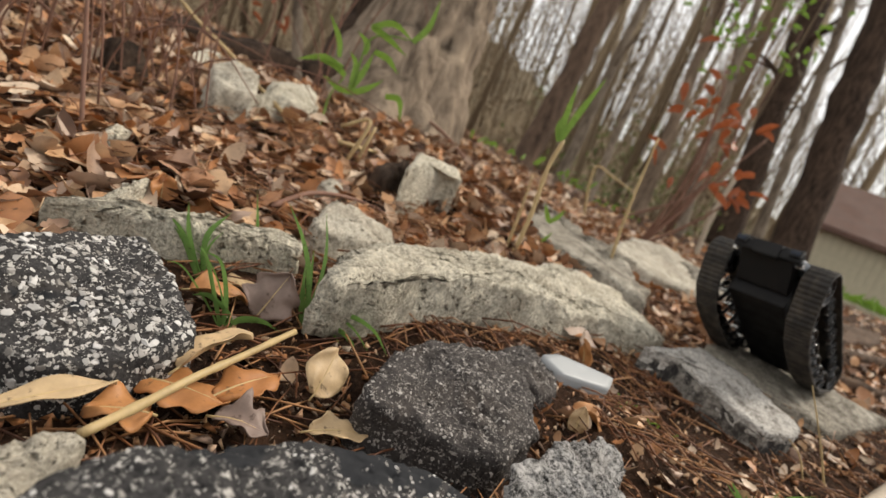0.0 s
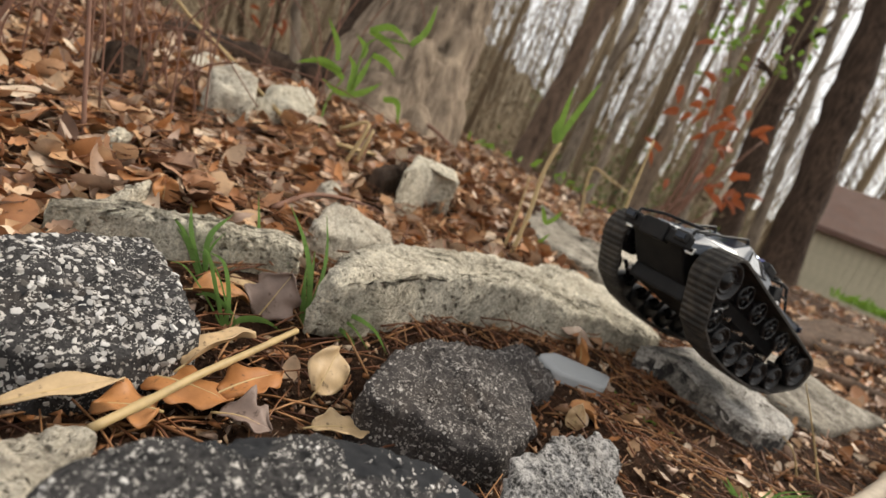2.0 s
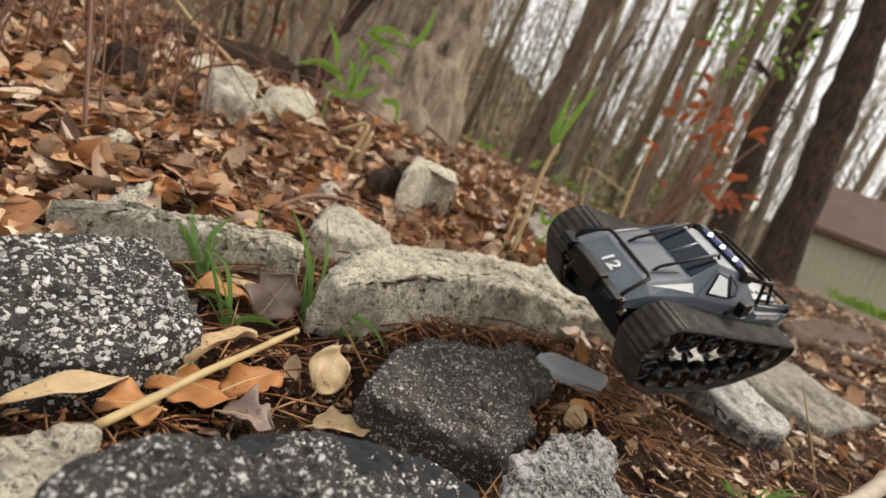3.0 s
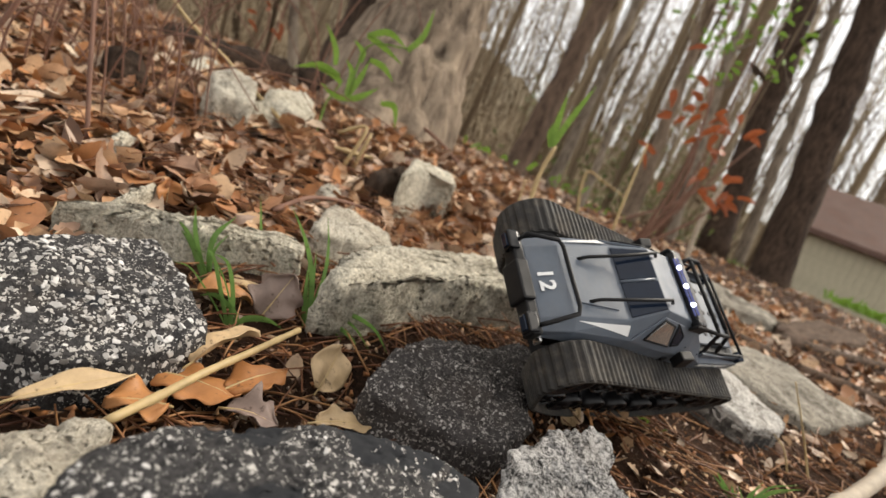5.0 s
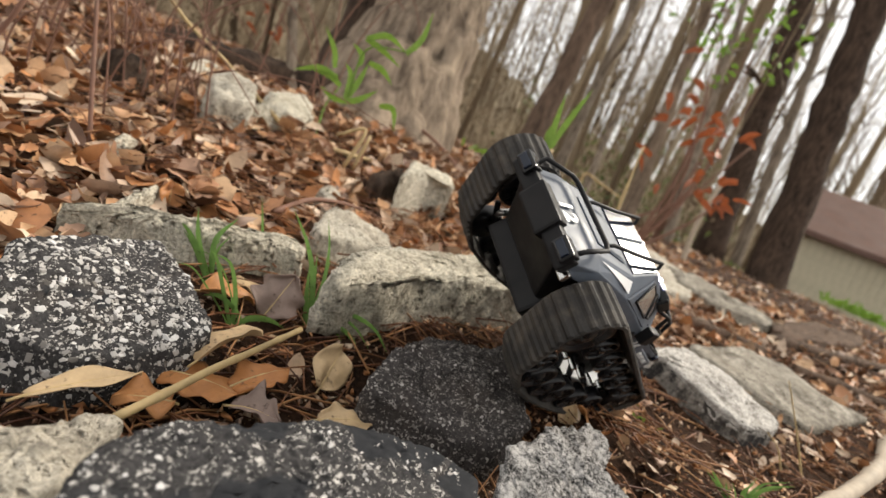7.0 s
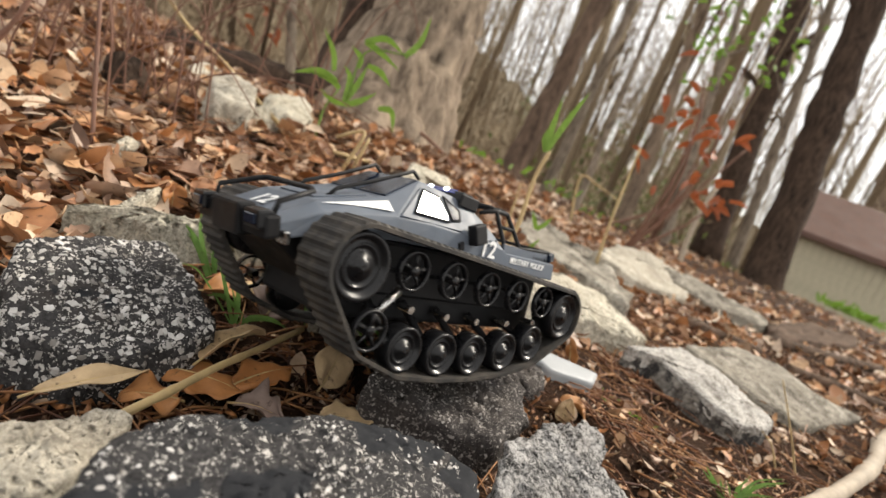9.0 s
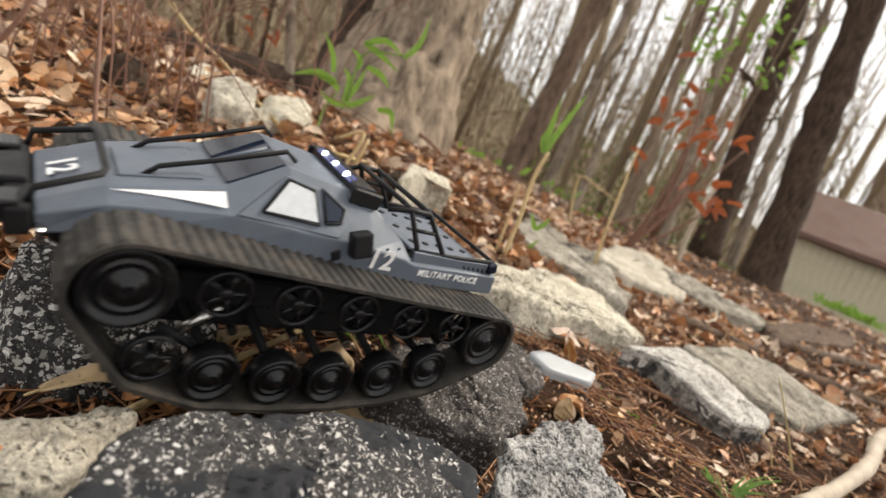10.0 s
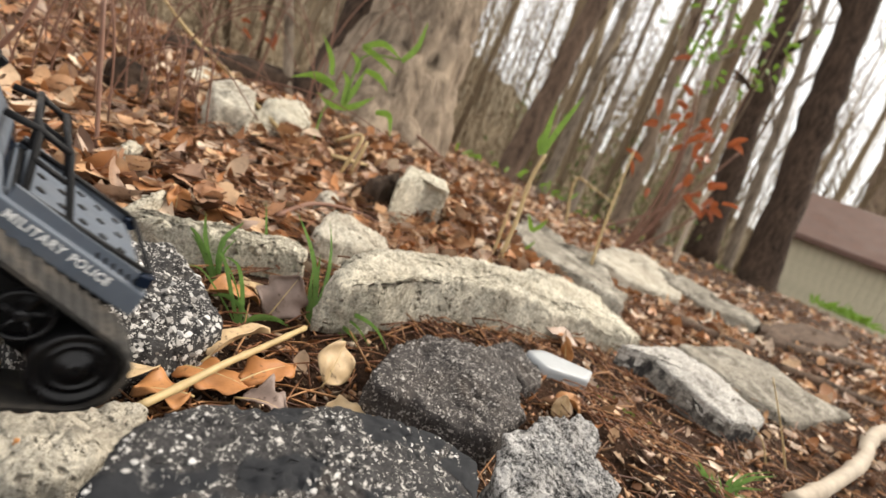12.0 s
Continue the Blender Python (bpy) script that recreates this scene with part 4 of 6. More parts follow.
def build_leaves():
    big_leaf("long tan magnolia-like dead leaf beside the stick", (-0.170, 0.242, -0.008), (-0.138, 0.292, -0.004), 0.018, TAN_LEAF, 0.03, 0.3, seed=1)
    big_leaf("orange-brown oval dead leaf under the stick", (-0.115, 0.292, -0.014), (-0.142, 0.274, -0.012), 0.035, ORANGE_LEAF, 0.05, 0.1, seed=2)
    big_leaf("crumpled orange oak leaf under the stick", (-0.138, 0.312, -0.010), (-0.084, 0.322, -0.012), 0.036, ORANGE_LEAF, 0.06, -0.2, 0.22, seed=3)
    big_leaf("orange oak leaf with a torn tip", (-0.095, 0.324, -0.010), (-0.071, 0.372, -0.008), 0.030, ORANGE_LEAF, 0.05, 0.1, 0.2, seed=4)
    big_leaf("tan curled dead leaf leaning over the stick", (-0.121, 0.325, -0.002), (-0.102, 0.387, 0.002), 0.026, TAN_LEAF, 0.08, 0.5, roll=-25, seed=5)
    big_leaf("upright tan oval leaf standing in the gap", (-0.045, 0.376, -0.014), (-0.045, 0.412, 0.009), 0.034, TAN_LEAF, 0.03, 0.2, roll=40, seed=6)
    big_leaf("pale lobed leaf tip behind the asphalt slab", (-0.033, 0.332, -0.012), (0.003, 0.356, -0.014), 0.026, TAN_LEAF, 0.06, 0.2, 0.25, seed=7)
    big_leaf("grey-brown crumpled leaf by the asphalt slab", (-0.087, 0.311, -0.014), (-0.054, 0.317, -0.016), 0.030, GREY_LEAF, 0.10, 0.4, 0.35, seed=8)
    big_leaf("grey-brown ragged leaf between the grass tufts", (-0.123, 0.446, -0.012), (-0.113, 0.469, 0.027), 0.045, GREY_LEAF, 0.04, 0.2, 0.2, roll=30, seed=9)
    big_leaf("rusty curled leaf behind the grass", (-0.178, 0.433, -0.006), (-0.138, 0.460, -0.010), 0.032, ORANGE_LEAF, 0.1, 0.4, 0.1, seed=10)
    big_leaf("tan leaf half hidden behind the grass", (-0.166, 0.468, -0.006), (-0.144, 0.486, -0.004), 0.030, TAN_LEAF, 0.05, 0.2, seed=11)
    big_leaf("upright orange leaf beside the white shard", (0.197, 0.621, -0.001), (0.185, 0.628, 0.034), 0.022, ORANGE_LEAF, 0.03, 0.3, roll=60, seed=12)
    big_leaf("tan leaf scrap beside the asphalt lump", (0.172, 0.488, -0.014), (0.173, 0.494, 0.013), 0.018, TAN_LEAF, 0.03, 0.2, seed=14)
    big_leaf("red-brown curled leaf on the soil", (0.170, 0.516, -0.005), (0.200, 0.502, -0.008), 0.03, ORANGE_LEAF, 0.15, 0.5, seed=15)
    big_leaf("tan leaf on the soil near the root", (0.263, 0.438, -0.025), (0.311, 0.474, -0.017), 0.022, TAN_LEAF, 0.06, 0.3, seed=16)
    big_leaf("orange upright leaf behind the long slab", (-0.278, 0.535, 0.017), (-0.287, 0.541, 0.043), 0.03, ORANGE_LEAF, 0.1, 0.5, seed=17)
    big_leaf("reddish leaf beside the concrete chunk", (-0.144, 0.179, 0.009), (-0.138, 0.186, 0.009), 0.014, ORANGE_LEAF, 0.04, 0.2, seed=18)


build_leaves()


def stick(name, label, points, radii, material, category="stick", sides=9, rough=0.05, seed=0):
    p0 = Vector(points[0])
    v, f = tube([Vector(p) - p0 for p in points], radii, sides, seed, rough)
    ob = mesh_object(name, v, f, material)
    ob.location = p0
    return tagged(ob, label, category)


def smooth_path(points, n=6):
    """Catmull-Rom points through the given ones."""
    p = [Vector(q) for q in points]
    p = [p[0] * 2 - p[1]] + p + [p[-1] * 2 - p[-2]]
    out = []
    for i in range(1, len(p) - 2):
        for k in range(n):
            t = k / n
            a, b, c, d = p[i - 1], p[i], p[i + 1], p[i + 2]
            out.append(0.5 * (2 * b + (c - a) * t + (2 * a - 5 * b + 4 * c - d) * t * t + (3 * b - a - 3 * c + d) * t ** 3))
    return out + [p[-2]]


def taper(n, a, b, knots=0.0, seed=0):
    rnd = random.Random(seed)
    return [a + (b - a) * i / max(1, n - 1) + (knots * a if rnd.random() < 0.18 else 0) for i in range(n)]


def cane(label, points, r0, r1, material, name="dry_stalk", seed=0, knots=0.15):
    pts = smooth_path(points)
    return stick(name, label, pts, taper(len(pts), r0, r1, knots, seed), material, "stalk", 7, 0.08, seed)


def build_sticks():
    pts = smooth_path([(-0.121, 0.241, 0.002), (-0.113, 0.272, 0.004), (-0.105, 0.309, 0.006), (-0.095, 0.360, 0.004), (-0.084, 0.427, 0.000)])
    stick("bamboo_stick", "dry yellow cane stick lying on dead leaves", pts, taper(len(pts), 0.0026, 0.0024, 0.15, 3), STRAW, sides=12, rough=0.03)
    cane("pale peeled branch curving over the soil", [(1.173, 1.172, 0.042), (0.895, 0.951, 0.029), (0.773, 0.844, 0.019), (0.687, 0.741, 0.004), (0.565, 0.626, -0.013), (0.472, 0.550, -0.022)], 0.0125, 0.010, TWIG_PALE, "bare_branch", 1)
    cane("brown rotten branch behind the concrete slab", [(0.511, 1.093, 0.035), (0.606, 1.104, 0.038), (0.694, 1.115, 0.035)], 0.013, 0.010, BARK_BROWN, "dead_branch", 2)
    cane("brown root along the rubble", [(0.743, 1.082, 0.032), (0.845, 1.082, 0.037), (0.976, 1.115, 0.036), (1.222, 1.256, 0.039)], 0.011, 0.008, BARK_BROWN, "dead_branch", 3)
    cane("brown branch lying beyond the slabs", [(0.794, 1.282, 0.045), (0.990, 1.374, 0.052), (1.284, 1.548, 0.061)], 0.016, 0.013, BARK_BROWN, "dead_branch", 4)
    cane("thin pale hooked root beyond the slabs", [(0.555, 1.195, 0.040), (0.582, 1.160, 0.042), (0.632, 1.207, 0.055), (0.647, 1.251, 0.070)], 0.003, 0.002, TWIG_PALE, "bare_root", 5)
    cane("long dry yellow straw arching over the bank", [(-0.328, 1.040, 0.065), (-0.430, 1.049, 0.111), (-0.527, 1.059, 0.156), (-0.606, 1.065, 0.188), (-0.693, 1.076, 0.237)], 0.0042, 0.003, STRAW, seed=6)
    cane("dry stalk with a green leaf behind the slab", [(0.107, 0.951, 0.028), (0.109, 0.967, 0.105), (0.104, 0.984, 0.187), (0.111, 0.995, 0.240)], 0.0042, 0.003, STRAW, seed=7)
    cane("short dry stalk behind the slab", [(0.094, 0.970, 0.031), (0.092, 0.984, 0.100), (0.087, 0.998, 0.167)], 0.003, 0.0015, STRAW, seed=8)
    cane("thin dry stalk growing between the slabs", [(0.321, 1.149, 0.038), (0.312, 1.171, 0.144), (0.309, 1.192, 0.249), (0.309, 1.208, 0.327)], 0.0032, 0.002, STRAW, seed=9)
    cane("bent dry stem beyond the slabs", [(0.435, 2.156, 0.036), (0.396, 2.198, 0.240), (0.471, 2.198, 0.238), (0.564, 2.193, 0.217)], 0.006, 0.003, STRAW, seed=10)
    cane("bent straw lying before the tree foot", [(-0.228, 0.989, 0.055), (-0.214, 1.007, 0.140), (-0.259, 1.002, 0.114)], 0.004, 0.003, STRAW, seed=11)
    cane("dry straw lying before the tree foot", [(-0.216, 1.019, 0.059), (-0.208, 1.035, 0.133)], 0.004, 0.003, STRAW, seed=12)
    cane("fallen straw lying at the tree foot", [(-0.323, 1.030, 0.075), (-0.242, 1.040, 0.084), (-0.207, 1.126, 0.083)], 0.005, 0.004, STRAW, seed=13)
    cane("brown twig arching down beside the cube", [(-0.306, 1.713, 0.182), (-0.162, 1.607, 0.162), (-0.056, 1.497, 0.121), (0.006, 1.416, 0.092)], 0.006, 0.004, TWIG, "dry_twig", 14)
    cane("brown twig lying over the leaf bank", [(-0.200, 0.614, 0.035), (-0.182, 0.705, 0.049), (-0.144, 0.803, 0.042), (-0.095, 0.835, 0.032)], 0.0032, 0.0022, TWIG, "dry_twig", 15)
    cane("reddish upright stem on the leaf bank", [(-0.423, 0.608, 0.020), (-0.444, 0.619, 0.076), (-0.467, 0.632, 0.138), (-0.488, 0.644, 0.194)], 0.0028, 0.0022, TWIG, "dry_twig", 16)
    cane("pale grass blade lying before the granite lump", [(0.519, 0.639, -0.022), (0.494, 0.648, 0.023), (0.457, 0.660, 0.082)], 0.0016, 0.0006, STRAW, seed=17, knots=0)
    cane("pale bent grass stem on the soil", [(0.489, 0.632, -0.024), (0.473, 0.638, 0.003), (0.454, 0.641, 0.016)], 0.0014, 0.0006, STRAW, seed=18, knots=0)
    cane("thick dead log lying at the tree foot", [(-0.896, 1.491, 0.118), (-0.725, 1.494, 0.129), (-0.545, 1.603, 0.163), (-0.413, 1.657, 0.177)], 0.055, 0.045, BARK_PINE, "dead_log", 19, 0.05)
    cane("pale leaning branch among the brush", [(1.132, 2.757, 0.023), (1.127, 2.806, 0.261), (1.162, 2.852, 0.484)], 0.014, 0.010, TWIG_PALE, "bare_branch", 20)
    cane("brown leaning twig among the brush", [(0.715, 2.866, 0.058), (1.039, 2.922, 0.326), (1.27, 3.00, 0.72)], 0.008, 0.004, TWIG, "dry_twig", 21)
    cane("dark bent twig across the bank", [(-0.678, 0.683, 0.016), (-0.634, 0.702, 0.108), (-0.623, 0.717, 0.179)], 0.004, 0.003, TWIG, "dry_twig", 22)
    rnd = random.Random(4)
    for k in range(30):
        # brambles and thin stems rising on the bank
        x0 = rnd.uniform(-1.25, -0.35)
        y0 = rnd.uniform(0.95, 1.5)
        z0 = ground_z(x0, y0)
        h = rnd.uniform(0.12, 0.40)
        dx = rnd.uniform(-0.22, 0.22)
        cane("thin reddish bramble stem arching over dead leaves", [(x0, y0, z0), (x0 + dx * 0.2, y0, z0 + h * 0.6), (x0 + dx * 0.7, y0 + 0.02, z0 + h), (x0 + dx * 1.3, y0 + 0.03, z0 + h * rnd.uniform(0.6, 1.2))], 0.0022, 0.0012, TWIG, "bramble_stem", 30 + k)


    for k in range(34):
        # finer stems crowding round the stump
        x0, y0 = rnd.gauss(-0.58, 0.10), rnd.gauss(0.90, 0.09)
        z0 = ground_z(x0, y0)
        h, dx = rnd.uniform(0.07, 0.24), rnd.gauss(0, 0.12)
        cane("fine red-brown stem curling round the stump", [(x0, y0, z0), (x0 + dx * 0.3, y0 - 0.01, z0 + h * 0.7), (x0 + dx, y0, z0 + h), (x0 + dx * 1.7, y0 + 0.02, z0 + h * rnd.uniform(0.3, 1.0))], 0.0016, 0.0007, TWIG, "bramble_stem", 70 + k)


build_sticks()


def blade_mesh(points, width, n=7, cup=0.25):
    """A grass or bamboo blade along points: widest below its middle, folded along the rib."""
    pts = smooth_path(points, n)
    v, f = [], []
    for i, p in enumerate(pts):
        u = i / (len(pts) - 1)
        w = width * (0.35 + 0.65 * math.sin(math.pi * min(1, 0.2 + u * 0.8)) if u < 0.5 else math.sin(math.pi * (0.2 + u * 0.8)) + 0.02) * 0.5
        d = (pts[min(i + 1, len(pts) - 1)] - pts[max(0, i - 1)]).normalized()
        s = d.cross(Vector((0.15, 1, 0.25))).normalized()
        nrm = s.cross(d)
        v += [p - s * w + nrm * w * cup, p, p + s * w + nrm * w * cup]
    for i in range(len(pts) - 1):
        a = 3 * i
        f += [(a, a + 1, a + 4, a + 3), (a + 1, a + 2, a + 5, a + 4)]
    return v, f


def plant(name, label, blades, material, width, category="plant", stems=(), extra=0):
    """A plant of single blades; stems are round, extra adds thinner blades beside each one."""
    rnd = random.Random(len(blades) * 7 + int(width * 1e5))
    root = new(name)
    p0 = Vector(blades[0][0])
    root.location = p0
    for k, pts in enumerate(blades):
        pts = [Vector(q) - p0 for q in pts]
        if k in stems:
            c = smooth_path(pts)
            mesh_object("stem", *tube(c, taper(len(c), width * 0.2, width * 0.12), 6), material, root)
            continue
        mesh_object("blade", *blade_mesh(pts, width), material, root)
        ln = (pts[-1] - pts[0]).length
        for _ in range(extra):
            off = Vector((rnd.gauss(0, 0.22), rnd.gauss(0, 0.12), rnd.gauss(0, 0.12))) * ln
            near = [q + off * (i / (len(pts) - 1)) + Vector((rnd.gauss(0, 0.002), rnd.gauss(0, 0.002), 0)) for i, q in enumerate(pts)]
            mesh_object("blade", *blade_mesh([near[0]] + [near[0].lerp(q, 0.85) for q in near[1:]], width * rnd.uniform(0.35, 0.7)), material, root)
    return tagged(root, label, category)


def build_plants():
    plant("grass_tuft", "green grass tuft growing before the long slab", [
        [(-0.186, 0.464, -0.011), (-0.220, 0.472, 0.024), (-0.255, 0.473, 0.032)], [(-0.187, 0.469, -0.013), (-0.210, 0.471, 0.023), (-0.221, 0.477, 0.048)],
        [(-0.185, 0.469, -0.012), (-0.195, 0.472, 0.026), (-0.183, 0.478, 0.054)], [(-0.185, 0.469, -0.012), (-0.194, 0.471, 0.019), (-0.194, 0.475, 0.039)],
        [(-0.187, 0.464, -0.011), (-0.209, 0.469, 0.013), (-0.225, 0.472, 0.024)]], GREEN_DARK, 0.0058, extra=1)
    plant("grass_tuft", "curling green grass tuft beside the asphalt block", [
        [(-0.137, 0.420, -0.025), (-0.144, 0.426, 0.001), (-0.159, 0.431, 0.027), (-0.175, 0.432, 0.031)], [(-0.136, 0.420, -0.025), (-0.152, 0.425, -0.002), (-0.172, 0.431, 0.027), (-0.181, 0.432, 0.033)],
        [(-0.137, 0.420, -0.025), (-0.136, 0.424, -0.010), (-0.157, 0.426, 0.000), (-0.171, 0.425, -0.005)], [(-0.137, 0.425, -0.026), (-0.129, 0.424, -0.009), (-0.113, 0.425, -0.002), (-0.098, 0.425, -0.003)]], GREEN_DARK, 0.0048, extra=1)
    plant("grass_tuft", "bright green grass blades by the stick end", [
        [(-0.086, 0.469, -0.018), (-0.100, 0.478, 0.026), (-0.118, 0.484, 0.055), (-0.142, 0.489, 0.080)], [(-0.084, 0.469, -0.017), (-0.093, 0.475, 0.008), (-0.106, 0.484, 0.052)],
        [(-0.089, 0.469, -0.017), (-0.098, 0.474, 0.006), (-0.108, 0.481, 0.038)],
        [(-0.084, 0.469, -0.018), (-0.066, 0.472, -0.005), (-0.044, 0.471, -0.010), (-0.035, 0.467, -0.027)], [(-0.084, 0.469, -0.018), (-0.063, 0.474, 0.008), (-0.032, 0.474, 0.008), (-0.010, 0.471, -0.008)],
        [(-0.090, 0.464, -0.019), (-0.115, 0.469, -0.019), (-0.136, 0.467, -0.031), (-0.144, 0.464, -0.044)]], GREEN_DARK, 0.0054, extra=1)
    plant("grass_tuft", "thin green grass blades against the slab", [
        [(-0.166, 0.518, 0.001), (-0.172, 0.524, 0.029), (-0.188, 0.532, 0.067)], [(-0.131, 0.529, 0.002), (-0.140, 0.522, 0.017), (-0.162, 0.521, 0.014)]], GREEN_DARK, 0.0042)
    plant("bamboo_seedling", "bright green bamboo-like seedling before the tree foot", [
        [(-0.317, 1.082, 0.072), (-0.333, 1.118, 0.145), (-0.320, 1.129, 0.196)],
        [(-0.345, 1.135, 0.225), (-0.361, 1.142, 0.258), (-0.395, 1.149, 0.295)], [(-0.331, 1.131, 0.208), (-0.374, 1.132, 0.213), (-0.422, 1.127, 0.190)],
        [(-0.320, 1.129, 0.196), (-0.348, 1.131, 0.207), (-0.394, 1.130, 0.205)], [(-0.298, 1.123, 0.171), (-0.327, 1.123, 0.170), (-0.360, 1.126, 0.181)],
        [(-0.298, 1.123, 0.171), (-0.275, 1.127, 0.186), (-0.246, 1.133, 0.217)], [(-0.300, 1.124, 0.176), (-0.290, 1.134, 0.219), (-0.285, 1.142, 0.261)],
        [(-0.302, 1.125, 0.180), (-0.309, 1.134, 0.223), (-0.329, 1.138, 0.243)], [(-0.302, 1.140, 0.248), (-0.306, 1.144, 0.270), (-0.330, 1.147, 0.285)],
        [(-0.285, 1.142, 0.261), (-0.254, 1.141, 0.257), (-0.225, 1.137, 0.238)], [(-0.309, 1.151, 0.303), (-0.273, 1.149, 0.295), (-0.222, 1.145, 0.276)],
        [(-0.309, 1.151, 0.303), (-0.271, 1.155, 0.324), (-0.225, 1.152, 0.309)], [(-0.223, 1.151, 0.306), (-0.205, 1.160, 0.345), (-0.204, 1.172, 0.403)],
        [(-0.297, 1.126, 0.182), (-0.300, 1.147, 0.283), (-0.220, 1.153, 0.311)],
        [(-0.231, 1.127, 0.190), (-0.203, 1.128, 0.193), (-0.185, 1.120, 0.155)]], GREEN, 0.013, stems=(0, 13))
    plant("stalk_leaves", "fresh green leaves on the dry stalk", [
        [(0.105, 0.994, 0.237), (0.112, 1.002, 0.274), (0.125, 1.012, 0.325), (0.136, 1.020, 0.364)], [(0.102, 0.994, 0.238), (0.098, 1.003, 0.279), (0.095, 1.015, 0.337)],
        [(0.103, 0.994, 0.236), (0.094, 0.998, 0.257), (0.092, 1.002, 0.276)]], GREEN, 0.011)
    plant("weed_sprout", "small green weed behind the long slab", [
        [(0.151, 1.050, 0.038), (0.159, 1.054, 0.057), (0.171, 1.059, 0.081)], [(0.157, 1.062, 0.095), (0.148, 1.065, 0.107), (0.137, 1.068, 0.125)], [(0.157, 1.062, 0.095), (0.169, 1.065, 0.111), (0.177, 1.069, 0.130)]], GREEN, 0.009)
    plant("grass_tuft", "low green grass tuft on the bare soil", [
        [(0.347, 0.474, -0.021), (0.328, 0.477, -0.005), (0.313, 0.480, 0.008)], [(0.367, 0.488, -0.023), (0.365, 0.480, 0.008), (0.392, 0.483, 0.023)], [(0.362, 0.483, -0.023), (0.356, 0.478, 0.001), (0.367, 0.482, 0.017)],
        [(0.350, 0.474, -0.021), (0.358, 0.477, -0.004), (0.384, 0.479, 0.006)], [(0.341, 0.469, -0.020), (0.337, 0.476, -0.010), (0.330, 0.479, 0.002)]], GREEN_DARK, 0.0045, extra=3)
    rnd = random.Random(21)
    for label, centre, spread, n, size in (
            ("small green weeds before the woods", (0.045, 2.041, 0.167), 0.16, 16, 0.05), ("small green sprouts before the woods", (0.68, 4.24, 0.10), 0.12, 14, 0.05),
            ("bright green weeds growing along the shed wall", (6.62, 9.17, 0.02), 0.30, 70, 0.24), ("tiny green clover on the soil", (0.242, 0.596, -0.009), 0.03, 22, 0.009), ("tiny green clover beside the leaf", (0.255, 0.572, -0.010), 0.03, 18, 0.008),
            ("green sprouts under the red brush", (0.92, 3.61, 0.07), 0.14, 14, 0.05), ("green leafy weed by the pine tree", (2.58, 5.01, 0.07), 0.10, 10, 0.05)):
        c = Vector(centre)
        blades = []
        for _ in range(n):
            a = c + Vector((rnd.gauss(0, spread), rnd.gauss(0, spread * 0.4), 0))
            d = Vector((rnd.uniform(-1, 1), rnd.uniform(-1, 1), rnd.uniform(0.2, 1.3))).normalized() * size * rnd.uniform(0.5, 1.2)
            blades.append([a, a + d * 0.6, a + d + Vector((0, 0, -0.15 * size))])
        plant("weed_patch", label, blades, GREEN, size * 0.2)
    # shrubs with hanging leaves among the woods
    for name, label, spots, n, size, material in (
            ("red_leaf_shrub", "shrub with curled rust-red dead leaves", [((0.555, 1.818, 0.596), 0.06), ((0.575, 1.785, 0.435), 0.07), ((0.657, 1.794, 0.479), 0.07), ((0.630, 1.773, 0.378), 0.05), ((0.782, 1.863, 0.320), 0.03), ((-1.053, 2.275, 0.337), 0.05)], 9, 0.058, RED_LEAF),
            ("evergreen_sapling", "sapling with small glossy green leaves", [((1.22, 3.55, 1.56), 0.14), ((1.16, 3.50, 1.33), 0.16), ((0.99, 3.76, 1.60), 0.12), ((1.36, 3.50, 1.32), 0.10), ((1.02, 3.48, 1.22), 0.10)], 22, 0.06, GREEN)):
        root = new(name)
        p0 = Vector(spots[0][0])
        root.location = (p0.x, p0.y, ground_z(p0.x, p0.y))
        o = root.location.copy()
        for c, spread in spots:
            c = Vector(c)
            foot = Vector((o.x, o.y, o.z)) if (c - p0).length < 1.2 else Vector((c.x, c.y, ground_z(c.x, c.y)))
            mesh_object("twig", *tube([q - o for q in bend(foot, c + Vector((0, 0, spread)), 6, (0.05, 0, 0.03))], [0.006, 0.005, 0.0045, 0.004, 0.0035, 0.003, 0.002], 6), TWIG, root)
            for _ in range(n):
                a = c + Vector((rnd.gauss(0, spread), rnd.gauss(0, spread), rnd.gauss(0, spread))) - o
                d = Vector((rnd.uniform(-1, 1), rnd.uniform(-1, 1), rnd.uniform(-1, 0.3))).normalized() * size * rnd.uniform(0.6, 1.3)
                v, f = blade_mesh([a, a + d * 0.5 + Vector((0, 0, 0.1 * size)), a + d], size * rnd.uniform(0.2, 0.45), 4, rnd.uniform(-0.8, 1.2))
                mesh_object("leaf", v, f, material, root)
        tagged(root, label, "shrub")


build_plants()


# ---- the toy tank ----
PAINT = mat_plain("slate_blue_grey_paint", (0.105, 0.125, 0.155), 0.5, spec=0.35, vary=0.25, scale=140, bump=0.05, dust=0.12)
BLACK = mat_plain("black_plastic", (0.010, 0.010, 0.011), 0.55, spec=0.2, vary=0.3, dust=0.03)
GLOSS = mat_plain("glossy_black_plastic", (0.007, 0.007, 0.008), 0.30, spec=0.32, vary=0.2)
RUBBER = mat_plain("track_rubber", (0.030, 0.028, 0.026), 0.75, spec=0.3, vary=0.5, scale=120, bump=0.3, dust=0.34)
CHROME = mat_plain("steel_bolt", (0.55, 0.54, 0.52), 0.25, 1.0, vary=0.3)
WHITE = mat_plain("white_print", (0.78, 0.78, 0.77), 0.45, vary=0.06)
